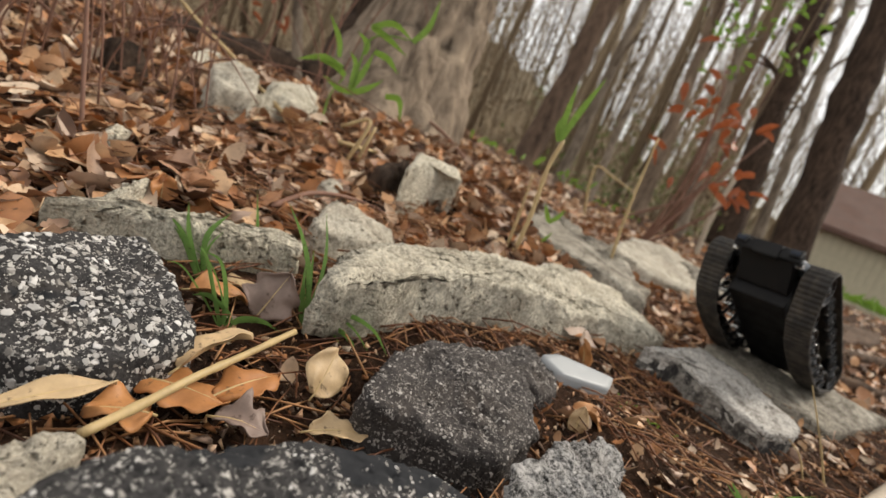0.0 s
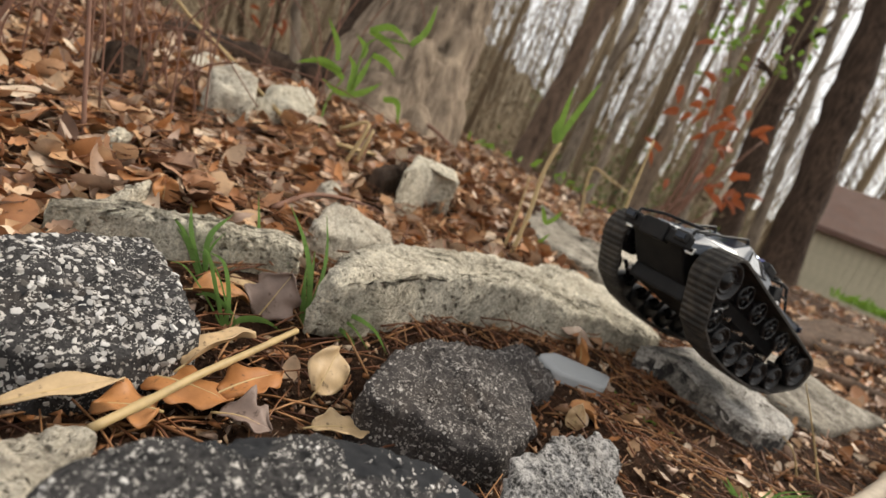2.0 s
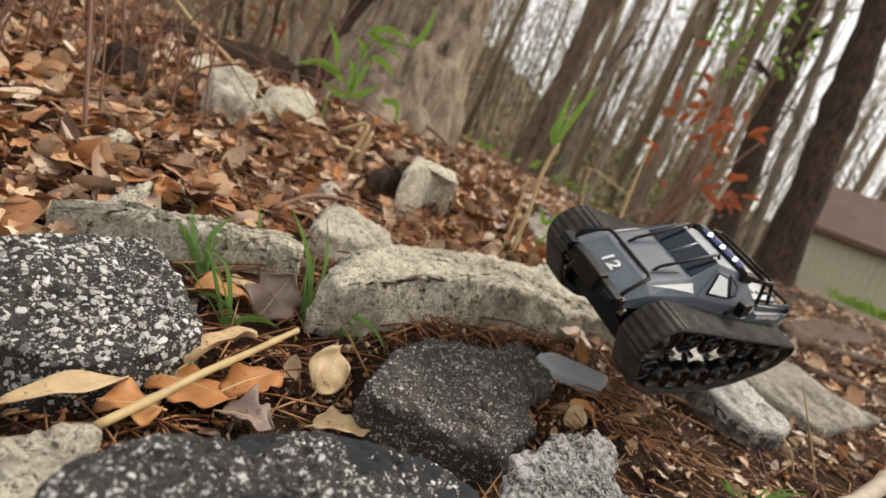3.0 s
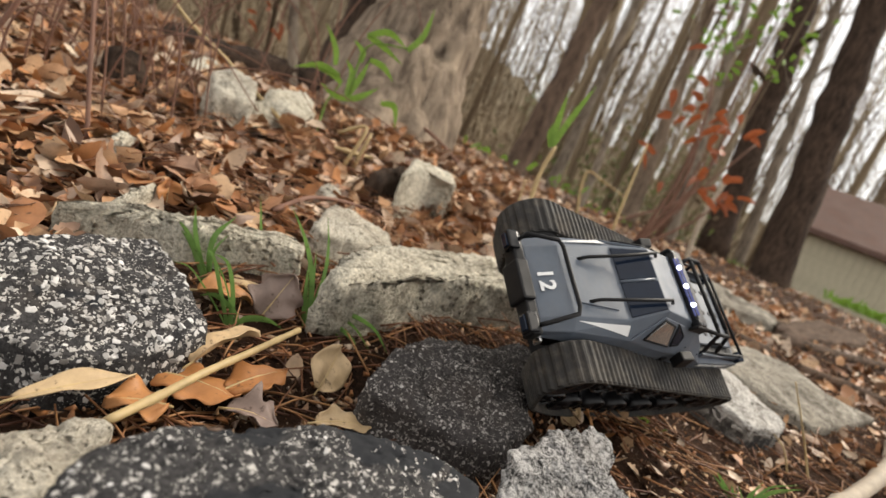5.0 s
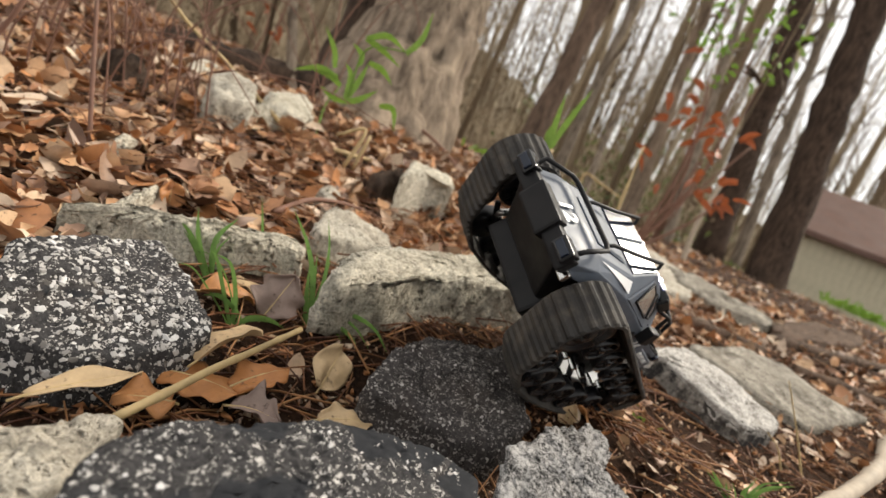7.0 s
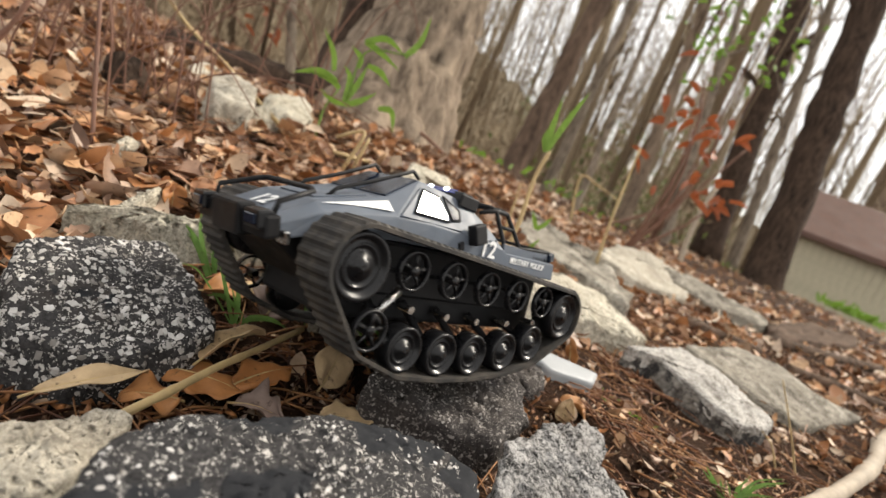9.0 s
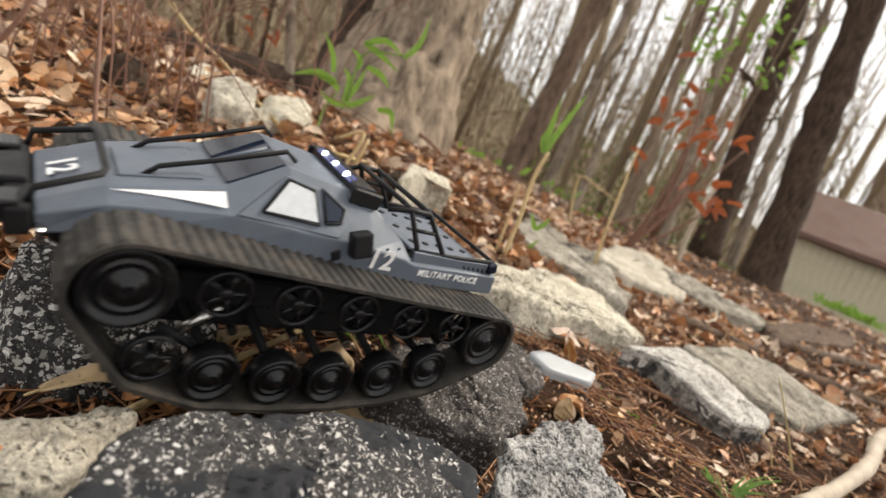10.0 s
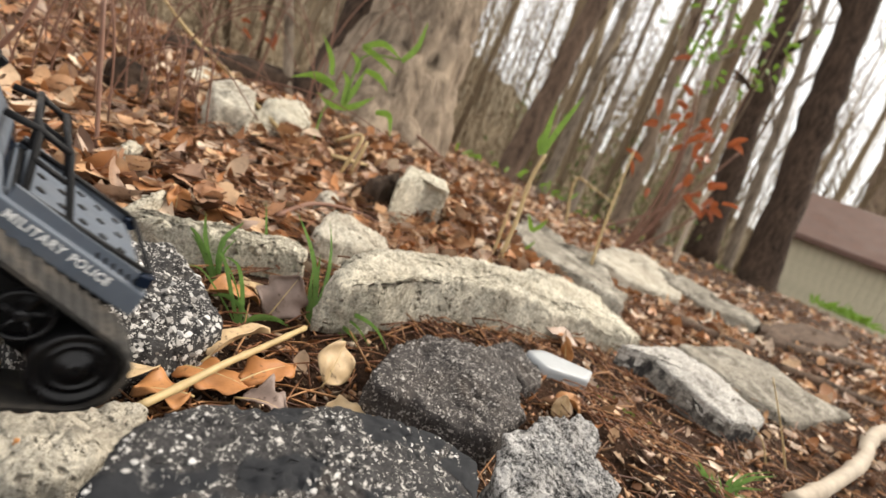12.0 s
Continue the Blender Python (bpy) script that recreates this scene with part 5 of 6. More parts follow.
# Pale metal colour stands in for bright reflection on the dark side windows.
SILVER = mat_plain("side_window_reflection", (0.60, 0.61, 0.61), 0.10, 0.85, vary=0.3, scale=200)
SMOKED = mat_plain("smoked_window", (0.010, 0.016, 0.030), 0.05, 0.0, spec=0.3, vary=0.3, scale=60)
LED = Mat("led_lens", 0.2)
LED.color((0.8, 0.85, 1.0))
LED.b.inputs["Emission Color"].default_value = (0.78, 0.86, 1.0, 1)
LED.b.inputs["Emission Strength"].default_value = 6.0
LED = LED.m
LED_BLUE = Mat("blue_lamp_strip", 0.2)
LED_BLUE.color((0.03, 0.035, 0.13))
LED_BLUE.b.inputs["Emission Color"].default_value = (0.35, 0.42, 1.0, 1)
LED_BLUE.b.inputs["Emission Strength"].default_value = 0.10
LED_BLUE = LED_BLUE.m

# shell stations: x, then y and z of sill, shoulder and roof edge
SHELL = [
    (0.132, 0.040, 0.100, 0.040, 0.110, 0.030, 0.113),
    (0.104, 0.046, 0.104, 0.042, 0.117, 0.031, 0.122),
    (0.050, 0.049, 0.099, 0.0465, 0.115, 0.034, 0.1265),
    (0.016, 0.052, 0.093, 0.051, 0.109, 0.029, 0.1385),
    (-0.018, 0.0535, 0.085, 0.053, 0.102, 0.031, 0.1290),
    (-0.036, 0.0538, 0.081, 0.0535, 0.0975, 0.034, 0.1225),
    (-0.062, 0.0545, 0.074, 0.0545, 0.090, 0.044, 0.0995),
    (-0.070, 0.0545, 0.072, 0.0545, 0.086, 0.050, 0.086),
    (-0.153, 0.050, 0.055, 0.050, 0.070, 0.046, 0.071),
]


def shell_at(x):
    for a, b in zip(SHELL, SHELL[1:]):
        if a[0] >= x >= b[0]:
            u = (a[0] - x) / (a[0] - b[0])
            return [p + (q - p) * u for p, q in zip(a, b)]
    return list(SHELL[0] if x > SHELL[0][0] else SHELL[-1])


def flank(x, u, off=0.0):
    """A point of the left flank: u -1 at the sill, 0 at the shoulder, 1 at the roof edge."""
    s = shell_at(x)
    if u < 0:
        y, z, n = s[3] + (s[1] - s[3]) * -u, s[4] + (s[2] - s[4]) * -u, Vector((0, 1, 0.1))
    else:
        y, z = s[3] + (s[5] - s[3]) * u, s[4] + (s[6] - s[4]) * u
        n = Vector((0, s[6] - s[4], s[3] - s[5]))
    return Vector((x, y, z)) + n.normalized() * off


def box(bm, size, m):
    r = bmesh.ops.create_cube(bm, size=1.0, matrix=m @ Matrix.Diagonal((*size, 1)))
    return r["verts"]


def bevelled(bm, width, segments=1):
    bmesh.ops.bevel(bm, geom=bm.edges[:], offset=width, segments=segments, affect="EDGES", profile=0.6)


def panel(name, corners, thick, material, parent, label="", mirror=False, bevel=0.0004):
    """A thin plate over corners (anti-clockwise from outside), raised along its normal."""
    pts = [Vector((p.x, -p.y, p.z)) if mirror else p for p in corners]
    if mirror:
        pts = pts[::-1]
    n = Vector()
    for i in range(len(pts)):
        n += pts[i].cross(pts[(i + 1) % len(pts)])
    n.normalize()
    bm = bmesh.new()
    lo = [bm.verts.new(p - n * 0.001) for p in pts]
    hi = [bm.verts.new(p + n * thick) for p in pts]
    k = len(pts)
    bm.faces.new(hi)
    bm.faces.new(lo[::-1])
    for i in range(k):
        bm.faces.new((lo[i], lo[(i + 1) % k], hi[(i + 1) % k], hi[i]))
    if bevel:
        bevelled(bm, bevel)
    return part(name, bm, material, parent, label)


def rod(name, points, r, material, parent, label="", sides=8):
    v, f = tube(points, r, sides)
    return mesh_object(name, v, f, material, parent, label)


def lathe(profile, n=28):
    """Turn (y, r) points about the y axis."""
    verts, faces = [], []
    for y, r in profile:
        for k in range(n):
            a = 2 * math.pi * k / n
            verts.append((r * math.cos(a), y, r * math.sin(a)))
    for i in range(len(profile) - 1):
        for k in range(n):
            k2 = (k + 1) % n
            faces.append((i * n + k, (i + 1) * n + k, (i + 1) * n + k2, i * n + k2))
    return verts, faces


def lettering(name, body, size, m, material, parent, shear=0.0, bold=0.0):
    cu = bpy.data.curves.new(name, "FONT")
    cu.body, cu.size, cu.extrude, cu.align_x, cu.shear, cu.offset = body, size, 0.0002, "CENTER", shear, bold
    cu.space_character, cu.space_word = 1.12, 1.3
    tmp = bpy.data.objects.new(name, cu)
    me = bpy.data.meshes.new_from_object(tmp)
    bpy.data.objects.remove(tmp)
    me.materials.append(material)
    ob = new(name, me)
    ob.parent = parent
    ob.matrix_basis = m
    return ob


def frame_of(origin, right, up):
    """A pose with its x along right and y along up."""
    x = Vector(right).normalized()
    z = x.cross(Vector(up)).normalized()
    y = z.cross(x)
    m = Matrix((x, y, z)).transposed().to_4x4()
    m.translation = origin
    return m


ROAD = [(0.0563, 0.0325), (0.0198, 0.0223), (-0.0155, 0.0153), (-0.0554, 0.0105), (-0.0933, 0.0110)]
RETURN = [(0.0550, 0.0849), (0.0154, 0.0752), (-0.0242, 0.0655), (-0.0638, 0.0559), (-0.1034, 0.0462)]
FRONT, REAR, IDLER = (0.0981, 0.0908), (-0.1382, 0.0299), (0.0866, 0.0500)


def belt_path():
    """The loop of the rubber track: a taut band round all the wheels."""
    pts = []
    for (x, z), r in [(FRONT, 0.0236), (REAR, 0.0215), (IDLER, 0.0150)] + [(p, 0.0160) for p in ROAD]:
        pts += [(x + r * math.cos(a * math.pi / 30), z + r * math.sin(a * math.pi / 30)) for a in range(60)]
    pts = sorted(set(pts))

    def half(seq):
        out = []
        for p in seq:
            while len(out) > 1 and (out[-1][0] - out[-2][0]) * (p[1] - out[-2][1]) - (out[-1][1] - out[-2][1]) * (p[0] - out[-2][0]) <= 0:
                out.pop()
            out.append(p)
        return out[:-1]

    hull = half(pts) + half(pts[::-1])
    return resample([(x, 0, z) for x, z in hull], 4 * 92)


def build_track(parent, y0, y1):
    loop = belt_path()
    n = len(loop)
    verts, faces = [], []
    for i, p in enumerate(loop):
        t = (loop[(i + 1) % n] - loop[i - 1]).normalized()
        out = Vector((t.z, 0, -t.x))
        lug = 0.0014 if i % 4 in (1, 2) else 0.0
        for y, d in ((y0, 0.0), (y0, 0.0024), (y0 + 0.0015, 0.0028 + lug), ((y0 + y1) / 2, 0.003 + lug), (y1 - 0.0015, 0.0028 + lug), (y1, 0.0024), (y1, 0.0)):
            verts.append(p + out * d + Vector((0, y, 0)))
    w = 7
    for i in range(n):
        j = (i + 1) % n
        for k in range(w):
            k2 = (k + 1) % w
            faces.append((i * w + k, j * w + k, j * w + k2, i * w + k2))
    return mesh_object("track", verts, faces, RUBBER, parent, "worn dusty black rubber track with cross ribs", smooth=False)


def wheel_solid(name, r, width, parent, label=""):
    """A dished road wheel with a rubber tyre and a raised hub."""
    prof = [(-width, 0.002), (-width, r * 0.92), (-width + 0.001, r), (-0.001, r), (0.0, r * 0.95), (-0.0004, r * 0.84), (-0.0032, r * 0.80), (-0.0036, r * 0.66), (-0.0022, r * 0.64), (-0.0022, r * 0.58), (-0.0038, r * 0.56),
            (-0.0034, r * 0.40), (-0.0012, r * 0.38), (-0.0012, r * 0.22), (0.0006, r * 0.20), (0.0006, r * 0.06), (0.0004, 0.0003)]
    return mesh_object(name, *lathe(prof), GLOSS, parent, label)


def wheel_spoked(name, r, parent, label=""):
    """An open rim on five spokes with a round hub."""
    ring = lathe([(-0.004, r), (0.0, r), (0.0005, r * 0.93), (0.0, r * 0.86), (-0.004, r * 0.86), (-0.004, r)])
    hub = lathe([(-0.010, r * 0.22), (0.0004, r * 0.26), (0.0012, r * 0.16), (0.0012, 0.0002)], 14)
    items = [ring, hub]
    for k in range(5):
        a = 2 * math.pi * k / 5 + 0.3
        d = Vector((math.cos(a), 0, math.sin(a)))
        items.append(tube([d * r * 0.15 + Vector((0, -0.001, 0)), d * r * 0.9 + Vector((0, -0.0015, 0))], [r * 0.10, r * 0.075], 6))
    return mesh_object(name, *gather([([Vector(p) for p in v], f) for v, f in items]), GLOSS, parent, label)


SPINNING = []


def set_wheel(ob, x, y, z, r, side):
    ob.matrix_basis = pose(x, y * side, z, 0, 0, 0 if side > 0 else 180)
    SPINNING.append((ob, x, y * side, z, r, side))
    return ob


def build_tank():
    tank = new("toy_tank")
    tagged(tank, "slate grey radio-controlled toy tank with black rubber tracks", "toy tank")
    # painted shell
    bm = bmesh.new()
    rows = []
    for x, yl, zl, ys, zs, yt, zt in SHELL:
        rows.append([bm.verts.new(c) for c in ((x, yl, zl), (x, ys, zs), (x, yt, zt), (x, -yt, zt), (x, -ys, zs), (x, -yl, zl))])
    for a, b in zip(rows, rows[1:]):
        for k in range(6):
            k2 = (k + 1) % 6
            bm.faces.new((a[k], b[k], b[k2], a[k2]))
    bm.faces.new(rows[0])
    bm.faces.new(rows[-1][::-1])
    bmesh.ops.recalc_face_normals(bm, faces=bm.faces[:])
    bevelled(bm, 0.0011, 2)
    part("shell", bm, PAINT, tank, "slate blue-grey painted body shell")
    # hull between the tracks
    bm = bmesh.new()
    box(bm, (0.236, 0.078, 0.056), pose(-0.024, 0, 0.055, 0, -11))
    bevelled(bm, 0.003, 2)
    part("hull", bm, BLACK, tank)
    bm = bmesh.new()
    prof = [(0.126, 0.094), (0.136, 0.102), (0.134, 0.111), (0.104, 0.112), (0.080, 0.066), (0.100, 0.068)]
    lo = [bm.verts.new((x, -0.035, z)) for x, z in prof]
    hi = [bm.verts.new((x, 0.035, z)) for x, z in prof]
    bm.faces.new(lo)
    bm.faces.new(hi[::-1])
    for i in range(len(prof)):
        j = (i + 1) % len(prof)
        bm.faces.new((lo[i], hi[i], hi[j], lo[j]))
    bmesh.ops.recalc_face_normals(bm, faces=bm.faces[:])
    bevelled(bm, 0.002, 2)
    part("nose_plate", bm, BLACK, tank)
    # front bumper
    bm = bmesh.new()
    box(bm, (0.010, 0.088, 0.014), pose(0.138, 0, 0.108))
    box(bm, (0.012, 0.034, 0.020), pose(0.140, 0, 0.108))
    bevelled(bm, 0.002, 2)
    bumper = part("bumper", bm, BLACK, tank, "black bumper with fog lamps")
    for s in (-1, 1):
        bm = bmesh.new()
        box(bm, (0.010, 0.016, 0.011), pose(0.142, 0.035 * s, 0.112))
        bevelled(bm, 0.0015, 2)
        lamp = part("fog_lamp", bm, GLOSS, bumper)
        bm = bmesh.new()
        box(bm, (0.002, 0.012, 0.006), pose(0.1474, 0.035 * s, 0.112))
        bevelled(bm, 0.0006)
        part("lens", bm, SMOKED, bumper)
        bm = bmesh.new()
        box(bm, (0.004, 0.010, 0.008), pose(0.130, 0.042 * s, 0.102))
        bevelled(bm, 0.001)
        part("tow_hook", bm, CHROME, tank, "small bright steel hook")
    # brush guard and bonnet bars
    g = [(0.136, 0.036, 0.110), (0.132, 0.038, 0.122), (0.106, 0.032, 0.128), (0.104, 0.026, 0.129)]
    rod("brush_guard", g + [(x, -y, z) for x, y, z in g[::-1]], 0.0018, BLACK, tank)
    for s in (-1, 1):
        rod("bonnet_bar", [(0.088, 0.019 * s, 0.123), (0.080, 0.019 * s, 0.129), (0.050, 0.020 * s, 0.1355), (0.016, 0.022 * s, 0.1445), (0.010, 0.022 * s, 0.139)], 0.0015, BLACK, tank)
    # windscreen: two panes in a sloping frame
    def roof_pt(x, y, off):
        s = shell_at(x)
        return Vector((x, y, s[6] + off))
    for s in (-1, 1):
        c = [roof_pt(0.0495, 0.0015 * s, 0.0006), roof_pt(0.0495, 0.032 * s, 0.0006), roof_pt(0.0175, 0.0275 * s, 0.0006), roof_pt(0.0175, 0.0015 * s, 0.0006)]
        panel("windscreen_pane", c if s > 0 else c[::-1], 0.0006, SMOKED, tank, "dark glossy windscreen pane")
    rod("windscreen_pillar", [roof_pt(0.0495, 0, 0.001), roof_pt(0.020, 0, 0.001)], 0.0013, PAINT, tank)
    panel("bonnet_hatch", [roof_pt(0.098, -0.020, 0.0), roof_pt(0.098, 0.020, 0.0), roof_pt(0.060, 0.026, 0.0), roof_pt(0.060, -0.026, 0.0)], 0.0012, PAINT, tank)
    # flanks: stripe, door, windows, mirror, lettering
    for s in (False, True):
        strip_v, strip_f = [], []
        for i in range(13):
            k = i / 12
            for u in (0.70 - 0.50 * k, 0.70 - 0.2 * k, 0.70 + 0.06 * k):
                q = flank(0.103 - 0.052 * k, u, 0.0013)
                strip_v.append(Vector((q.x, -q.y, q.z)) if s else q)
        for i in range(12):
            strip_f += [(3 * i, 3 * i + 3, 3 * i + 4, 3 * i + 1), (3 * i + 1, 3 * i + 4, 3 * i + 5, 3 * i + 2)]
        mesh_object("stripe", strip_v, [f[::-1] for f in strip_f] if s else strip_f, WHITE, tank, "white tapering stripe", False)
        door = panel("door", [flank(0.0465, 0.05), flank(-0.012, 0.04), flank(-0.022, 0.40), flank(-0.014, 0.80), flank(0.018, 0.86)], 0.0014, PAINT, tank, "", s)
        win = panel("side_window", [flank(0.032, 0.24, 0.0015), flank(0.001, 0.20, 0.0015), flank(0.002, 0.70, 0.0015), flank(0.017, 0.76, 0.0015)], 0.0008, SILVER, door, "side window with its bright reflection put in as pale metal", s)
        quarter = panel("quarter_window", [flank(-0.004, 0.26, 0.0015), flank(-0.013, 0.32, 0.0015), flank(-0.016, 0.55, 0.0015), flank(-0.004, 0.76, 0.0015)], 0.0008, SMOKED, door, "dark small quarter window", s)
        for ring in ([(0.033, 0.22), (0.0005, 0.17), (0.0018, 0.73), (0.0175, 0.79)], [(-0.0035, 0.22), (-0.0135, 0.29), (-0.0170, 0.56), (-0.0035, 0.80)]):
            loop = [flank(x, u, 0.002) for x, u in ring]
            loop = [Vector((p.x, -p.y, p.z)) for p in loop] if s else loop
            rod("window_frame", loop + [loop[0]], 0.0009, BLACK, door, sides=6)
        sg = -1 if s else 1
        bm = bmesh.new()
        box(bm, (0.013, 0.009, 0.0155), pose(-0.0245, 0.0575 * sg, 0.1035, 8 * sg, 8))
        bevelled(bm, 0.0015, 2)
        part("mirror", bm, BLACK, tank, "black boxy wing mirror")
        bm = bmesh.new()
        box(bm, (0.006, 0.002, 0.007), pose(-0.012, 0.0535 * sg, 0.094, 0, 14))
        bevelled(bm, 0.0008)
        part("latch", bm, BLACK, tank)
        for x, u in ((-0.030, -0.2), (-0.030, 0.30), (-0.050, -0.3), (-0.048, 0.15), (-0.058, 0.4), (-0.030, 0.8)):
            p = flank(x, u, 0.0002)
            bm = bmesh.new()
            bmesh.ops.create_uvsphere(bm, u_segments=8, v_segments=5, radius=0.0008, matrix=pose(p.x, p.y * sg, p.z))
            part("bolt", bm, BLACK, tank)
        slope = Vector((1, 0, 0.16 if not s else 0.16))
        out = 0.0547 if not s else -0.0547
        right = Vector((-1, 0, -0.20)) if not s else Vector((1, 0, 0.20))
        up = Vector((0, 0, 1))
        lettering("number_twelve", "12", 0.0185, frame_of(Vector((-0.0420, out + 0.0004 * sg, 0.0850)), right, up), WHITE, tank, 0.0, 0.00045)
        lettering("side_lettering", "MILITARY POLICE", 0.0068, frame_of(Vector((-0.103, out - 0.0014 * sg, 0.0725)), right + Vector((0, -0.054 if not s else -0.054, 0)), up), WHITE, tank, 0.0, 0.00012)
    lettering("bonnet_number", "12", 0.018, frame_of(Vector((0.1262, 0.0, 0.1166)), (0, 1, 0), (-1, 0, 0.32)), WHITE, tank, 0.0, 0.0005)
    # roof light bar: a low housing across the roof, lamps on its upper front face
    bar_m = pose(-0.0315, 0, 0.1270, 0, -14)
    bm = bmesh.new()
    box(bm, (0.015, 0.074, 0.009), bar_m)
    bevelled(bm, 0.0022, 2)
    bar = part("light_bar", bm, GLOSS, tank, "glossy black roof light bar with lit lamps")
    bm = bmesh.new()
    box(bm, (0.0050, 0.056, 0.0012), bar_m @ pose(0.0062, 0, 0.0036, 0, 40))
    bevelled(bm, 0.0003)
    part("lamp_strip", bm, LED_BLUE, bar, "blue-white lamp strip")
    for k in range(3):
        bm = bmesh.new()
        bmesh.ops.create_uvsphere(bm, u_segments=10, v_segments=6, radius=0.0022, matrix=bar_m @ pose(0.0066, -0.018 + 0.018 * k, 0.0040))
        part("led_lamp", bm, LED, bar, "lit white lamp")
    for s in (-1, 1):
        bm = bmesh.new()
        box(bm, (0.022, 0.003, 0.010), pose(-0.0325, 0.0375 * s, 0.1245, 0, -14))
        bevelled(bm, 0.001)
        part("bracket", bm, BLACK, bar)
    # load bed and cage
    panel("bed_floor", [Vector((-0.073, -0.043, 0.0860)), Vector((-0.073, 0.043, 0.0860)), Vector((-0.148, 0.041, 0.0722)), Vector((-0.148, -0.041, 0.0722))][::1], 0.0006, BLACK, tank, "black bed floor with tread plate")
    panel("rear_screen", [Vector((-0.0628, 0.038, 0.0985)), Vector((-0.0628, -0.038, 0.0985)), Vector((-0.0700, -0.043, 0.0875)), Vector((-0.0700, 0.043, 0.0875))][::-1], 0.0006, SMOKED, tank, "dark rear screen")
    for s in (-1, 1):
        y = 0.045 * s
        rod("cage_bar", [(-0.076, y, 0.080), (-0.078, y, 0.088), (-0.067, 0.039 * s, 0.119), (-0.064, 0.034 * s, 0.1215)], 0.0019, BLACK, tank)
        rod("cage_bar", [(-0.100, y, 0.076), (-0.102, y, 0.084), (-0.083, 0.039 * s, 0.116), (-0.080, 0.034 * s, 0.1185)], 0.0019, BLACK, tank)
        rod("cage_bar", [(-0.052, 0.034 * s, 0.117), (-0.067, 0.039 * s, 0.119), (-0.083, 0.039 * s, 0.116)], 0.0019, BLACK, tank)
        rod("cage_bar", [(-0.071, 0.042 * s, 0.106), (-0.089, 0.042 * s, 0.103)], 0.0015, BLACK, tank)
        panel("bed_wall", [Vector((-0.072, 0.0475, 0.0845)), Vector((-0.150, 0.0455, 0.0700)), Vector((-0.150, 0.0455, 0.0790)), Vector((-0.110, 0.0465, 0.0850)), Vector((-0.072, 0.0475, 0.0930))], 0.0014, PAINT, tank, "", s < 0)
        rod("side_rail", [(-0.072, y, 0.090), (-0.110, y, 0.086), (-0.148, y, 0.081)], 0.0016, BLACK, tank)
        bm = bmesh.new()
        box(bm, (0.008, 0.010, 0.008), pose(-0.148, 0.045 * s, 0.077, 0, 10))
        bevelled(bm, 0.001)
        part("tail_lamp", bm, SMOKED, tank)
    rod("cage_bar", [(-0.064, 0.034, 0.1215), (-0.064, -0.034, 0.1215)], 0.0019, BLACK, tank)
    rod("cage_bar", [(-0.080, 0.034, 0.1185), (-0.080, -0.034, 0.1185)], 0.0019, BLACK, tank)
    rod("cage_bar", [(-0.149, 0.044, 0.081), (-0.149, -0.044, 0.081)], 0.0016, BLACK, tank)
    plate = panel("drilled_plate", [Vector((-0.076, 0.036, 0.0885)), Vector((-0.076, -0.036, 0.0885)), Vector((-0.144, -0.034, 0.0758)), Vector((-0.144, 0.034, 0.0758))][::-1], 0.0014, PAINT, tank, "slate grey drilled plate over the load bed")
    # Black discs laid on the plate stand in for the dark of drilled holes.
    for k in range(5):
        for y in (-0.024, 0.0, 0.024):
            x = -0.085 - 0.0125 * k
            bm = bmesh.new()
            bmesh.ops.create_cone(bm, cap_ends=True, segments=12, radius1=0.0026, radius2=0.0026, depth=0.0012, matrix=pose(x, y, 0.0885 + 0.187 * (x + 0.076) + 0.0016, 0, -10.6))
            part("hole_disc", bm, BLACK, plate)
    for y in (-0.040, 0.040):
        for k in range(9):
            bm = bmesh.new()
            x = -0.106 - 0.0048 * k
            box(bm, (0.0016, 0.0010, 0.0052), pose(x, y * 1.18, 0.0880 + 0.187 * (x + 0.076) - 0.0020, 0, 25))
            part("tread_rib", bm, BLACK, tank)
    # tracks, wheels and suspension, both sides
    road = wheel_solid("road_wheel", 0.0156, 0.014, tank, "glossy black dished road wheel")
    roller = wheel_spoked("return_roller", 0.0135, tank, "black five-spoked return roller")
    drive = wheel_solid("drive_wheel", 0.0212, 0.030, tank, "large black drive wheel")
    rear = wheel_solid("rear_idler", 0.0212, 0.022, tank, "black dished rear idler wheel")
    protos = {"road": road, "roller": roller, "drive": drive, "rear": rear}
    used = set()

    def place(kind, x, y, z, r, side):
        src = protos[kind]
        if kind in used:
            ob = new(src.name.split(".")[0], src.data)
            ob.parent = tank
            tagged(ob, src["label"])
        else:
            ob = src
            used.add(kind)
        set_wheel(ob, x, y, z, r, side)

    for side in (1, -1):
        build_track(tank, 0.048 if side > 0 else -0.081, 0.081 if side > 0 else -0.048)
        for x, z in ROAD:
            place("road", x, 0.077, z, 0.0163, side)
        for x, z in RETURN:
            place("roller", x, 0.076, z, 0.0148, side)
        place("roller", IDLER[0], 0.076, IDLER[1], 0.0148, side)
        place("drive", FRONT[0], 0.077, FRONT[1], 0.0208, side)
        place("rear", REAR[0], 0.078, REAR[1], 0.0212, side)
        for (x, z), (x2, z2) in zip(ROAD, RETURN):
            rod("swing_arm", [(x + 0.012, 0.042 * side, z2 - 0.022), (x, 0.056 * side, z + 0.004), (x, 0.068 * side, z)], 0.0030, BLACK, tank)
            bm = bmesh.new()
            bmesh.ops.create_cone(bm, cap_ends=True, segments=10, radius1=0.0028, radius2=0.0022, depth=0.012, matrix=pose(x - 0.010, 0.062 * side, (z + z2) / 2 - 0.003, 90))
            part("pivot_bolt", bm, CHROME, tank, "worn steel pivot bolt")
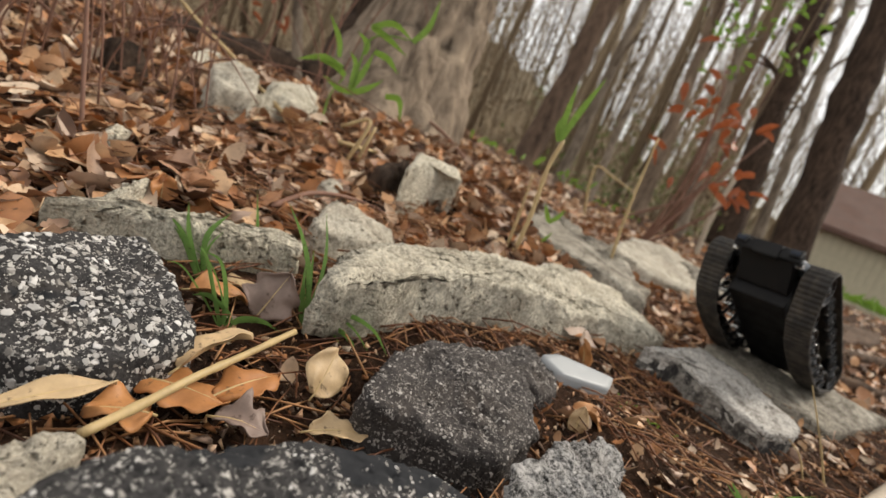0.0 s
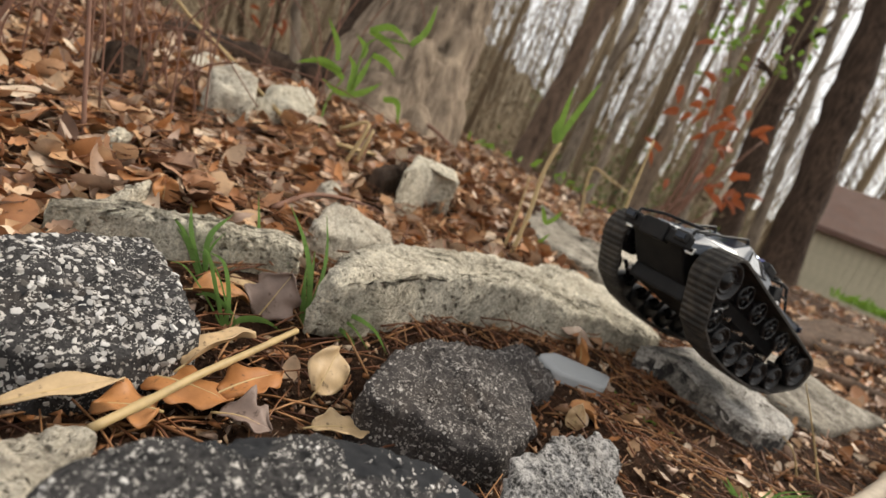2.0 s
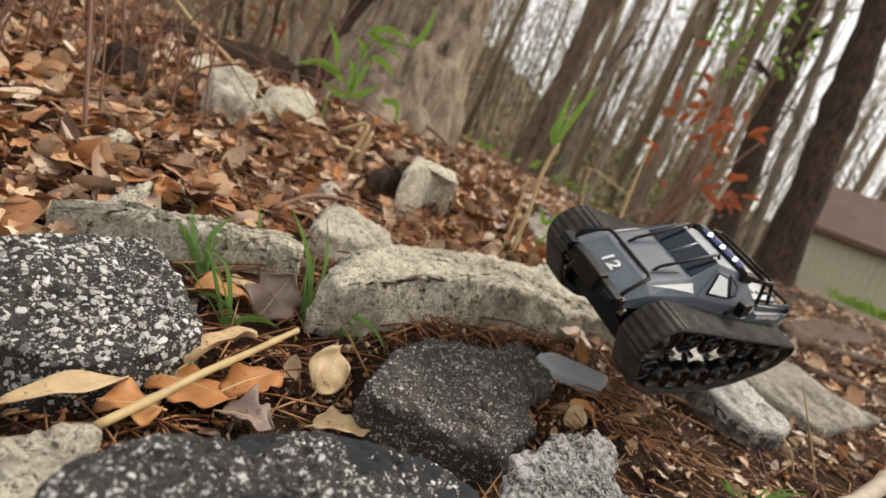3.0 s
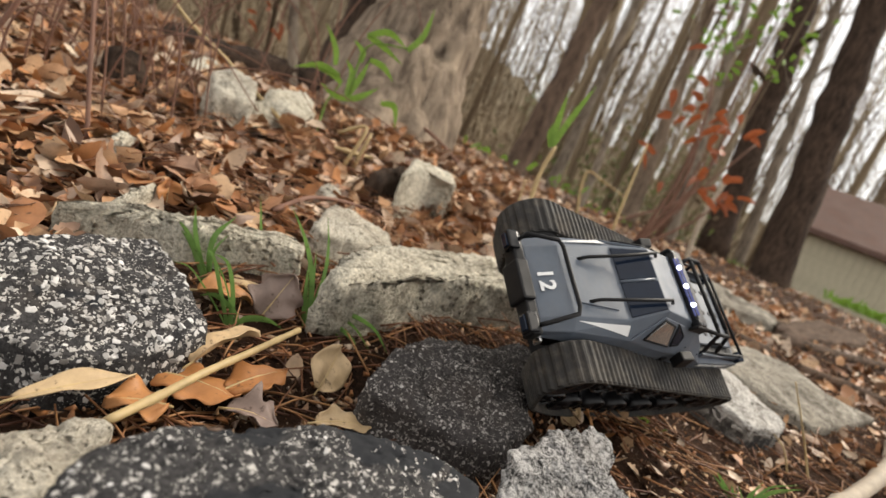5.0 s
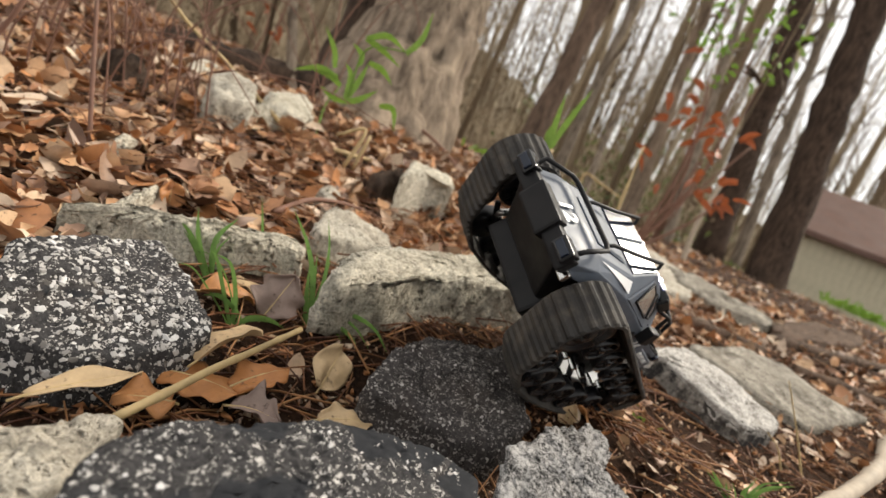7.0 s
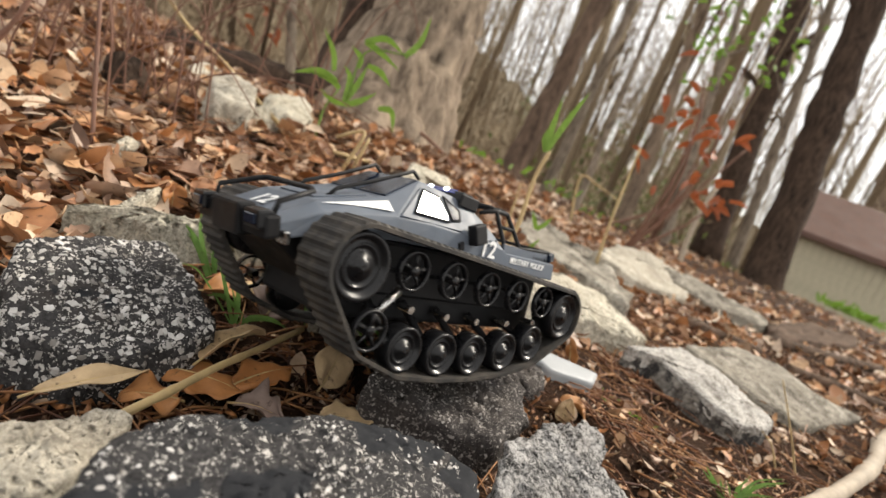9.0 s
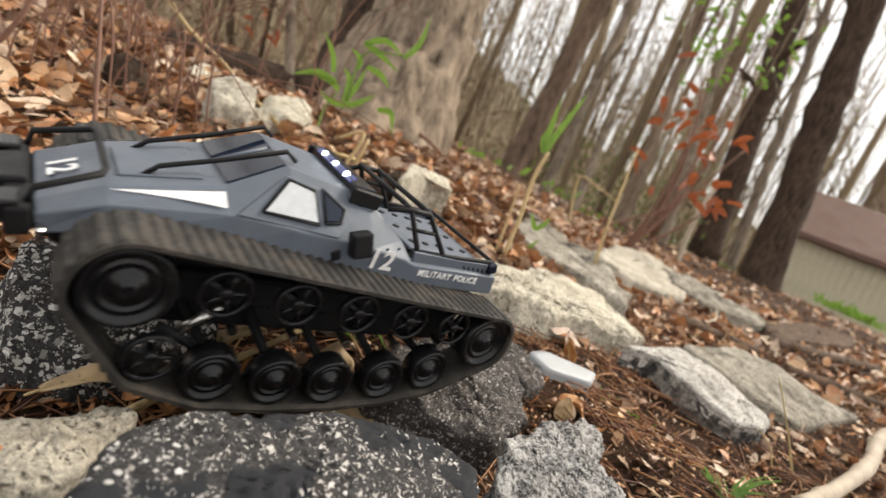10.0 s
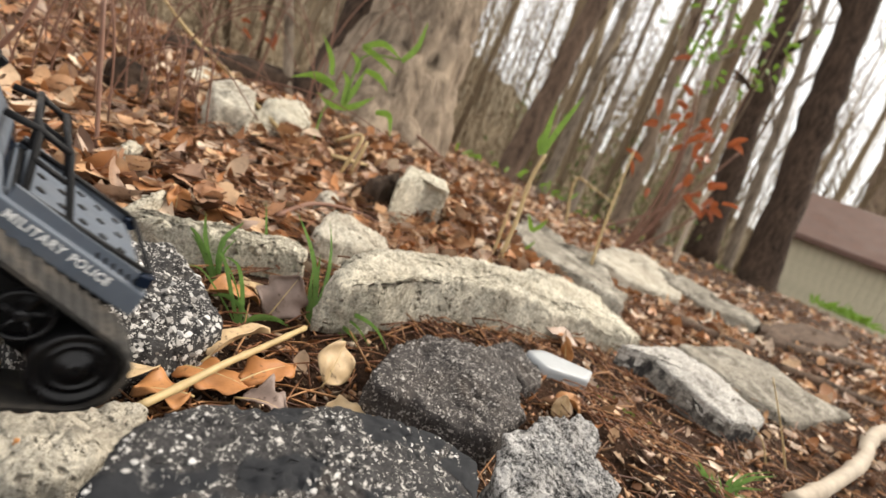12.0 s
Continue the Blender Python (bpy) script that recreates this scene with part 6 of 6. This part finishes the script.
        rod("shock_absorber", [(0.074, 0.060 * side, 0.052), (0.052, 0.060 * side, 0.068)], 0.0032, CHROME, tank, "steel shock absorber")
        rod("shock_absorber", [(0.082, 0.062 * side, 0.060), (0.064, 0.062 * side, 0.045)], 0.0026, BLACK, tank)
        bm = bmesh.new()
        box(bm, (0.190, 0.016, 0.018), pose(-0.020, 0.040 * side, 0.056, 0, -11))
        bevelled(bm, 0.002)
        part("side_beam", bm, BLACK, tank)
    return tank


TANK = build_tank()


def motions():
    rows = [
        (0.0, pose(0.4882, 0.8537, 0.0643, 5.9, -15.8, -138.8)),
        (0.5, pose(0.4695, 0.8276, 0.0508, 7.8, 13.7, -132.6)),
        (1.0, pose(0.3858, 0.7466, 0.0457, -2.4, 2.1, -134.8)),
        (1.5, pose(0.3389, 0.7040, 0.0522, 1.2, -2.4, -146.0)),
        (2.0, pose(0.3098, 0.6861, 0.0633, 0.4, -4.3, -146.3)),
        (2.5, pose(0.2781, 0.6705, 0.0679, -8.9, 1.7, -146.0)),
        (3.0, pose(0.2358, 0.6221, 0.0664, -21.1, 14.2, -145.0)),
        (5.0, pose(0.1567, 0.5560, 0.0486, -39.8, 8.0, -148.7)),
        (5.5, pose(0.1426, 0.5464, 0.0500, -40.4, 3.6, -145.1)),
        (6.0, pose(0.1242, 0.5254, 0.0561, -40.8, -1.4, -140.5)),
        (6.5, pose(0.1067, 0.5111, 0.0567, -38.3, -4.8, -136.4)),
        (7.0, pose(0.0813, 0.4833, 0.0630, -34.9, -11.3, -131.1)),
        (9.0, pose(-0.0103, 0.4127, 0.0237, 12.3, 8.9, -128.9)),
        (9.5, pose(-0.0541, 0.3660, 0.0271, 10.6, 1.7, -132.6)),
        (10.0, pose(-0.0940, 0.3475, 0.0207, -5.5, 11.4, -138.8)),
        (10.5, pose(-0.1351, 0.3217, 0.0160, -11.8, 7.2, -145.1)),
        (11.0, pose(-0.1664, 0.3043, 0.0127, -8.1, 11.4, -142.6)),
        (11.5, pose(-0.2391, 0.2570, 0.0054, -5.3, 5.4, -140.9)),
        (12.0, pose(-0.3069, 0.1943, 0.0406, -0.8, -20.0, -140.4)),
    ]
    walk(TANK, rows)
    # wheels turn with the distance gone
    spin, last, turns = 0.0, None, []
    for i, (t, m) in enumerate(rows):
        if i:
            t0, m0 = rows[i - 1]
            n = max(1, math.ceil((m.translation - m0.translation).length / 0.016))
            gone = (m.translation - m0.translation).length
            for k in range(1, n + 1):
                turns.append((t0 + (t - t0) * k / n, spin + gone * k / n))
            spin += gone
        else:
            turns.append((t, 0.0))
    for ob, x, y, z, r, side in SPINNING:
        walk(ob, [(t, pose(x, y, z, 0, 0, 0 if side > 0 else 180) @ pose(0, 0, 0, 0, side * math.degrees(d / r), 0)) for t, d in turns])


motions()
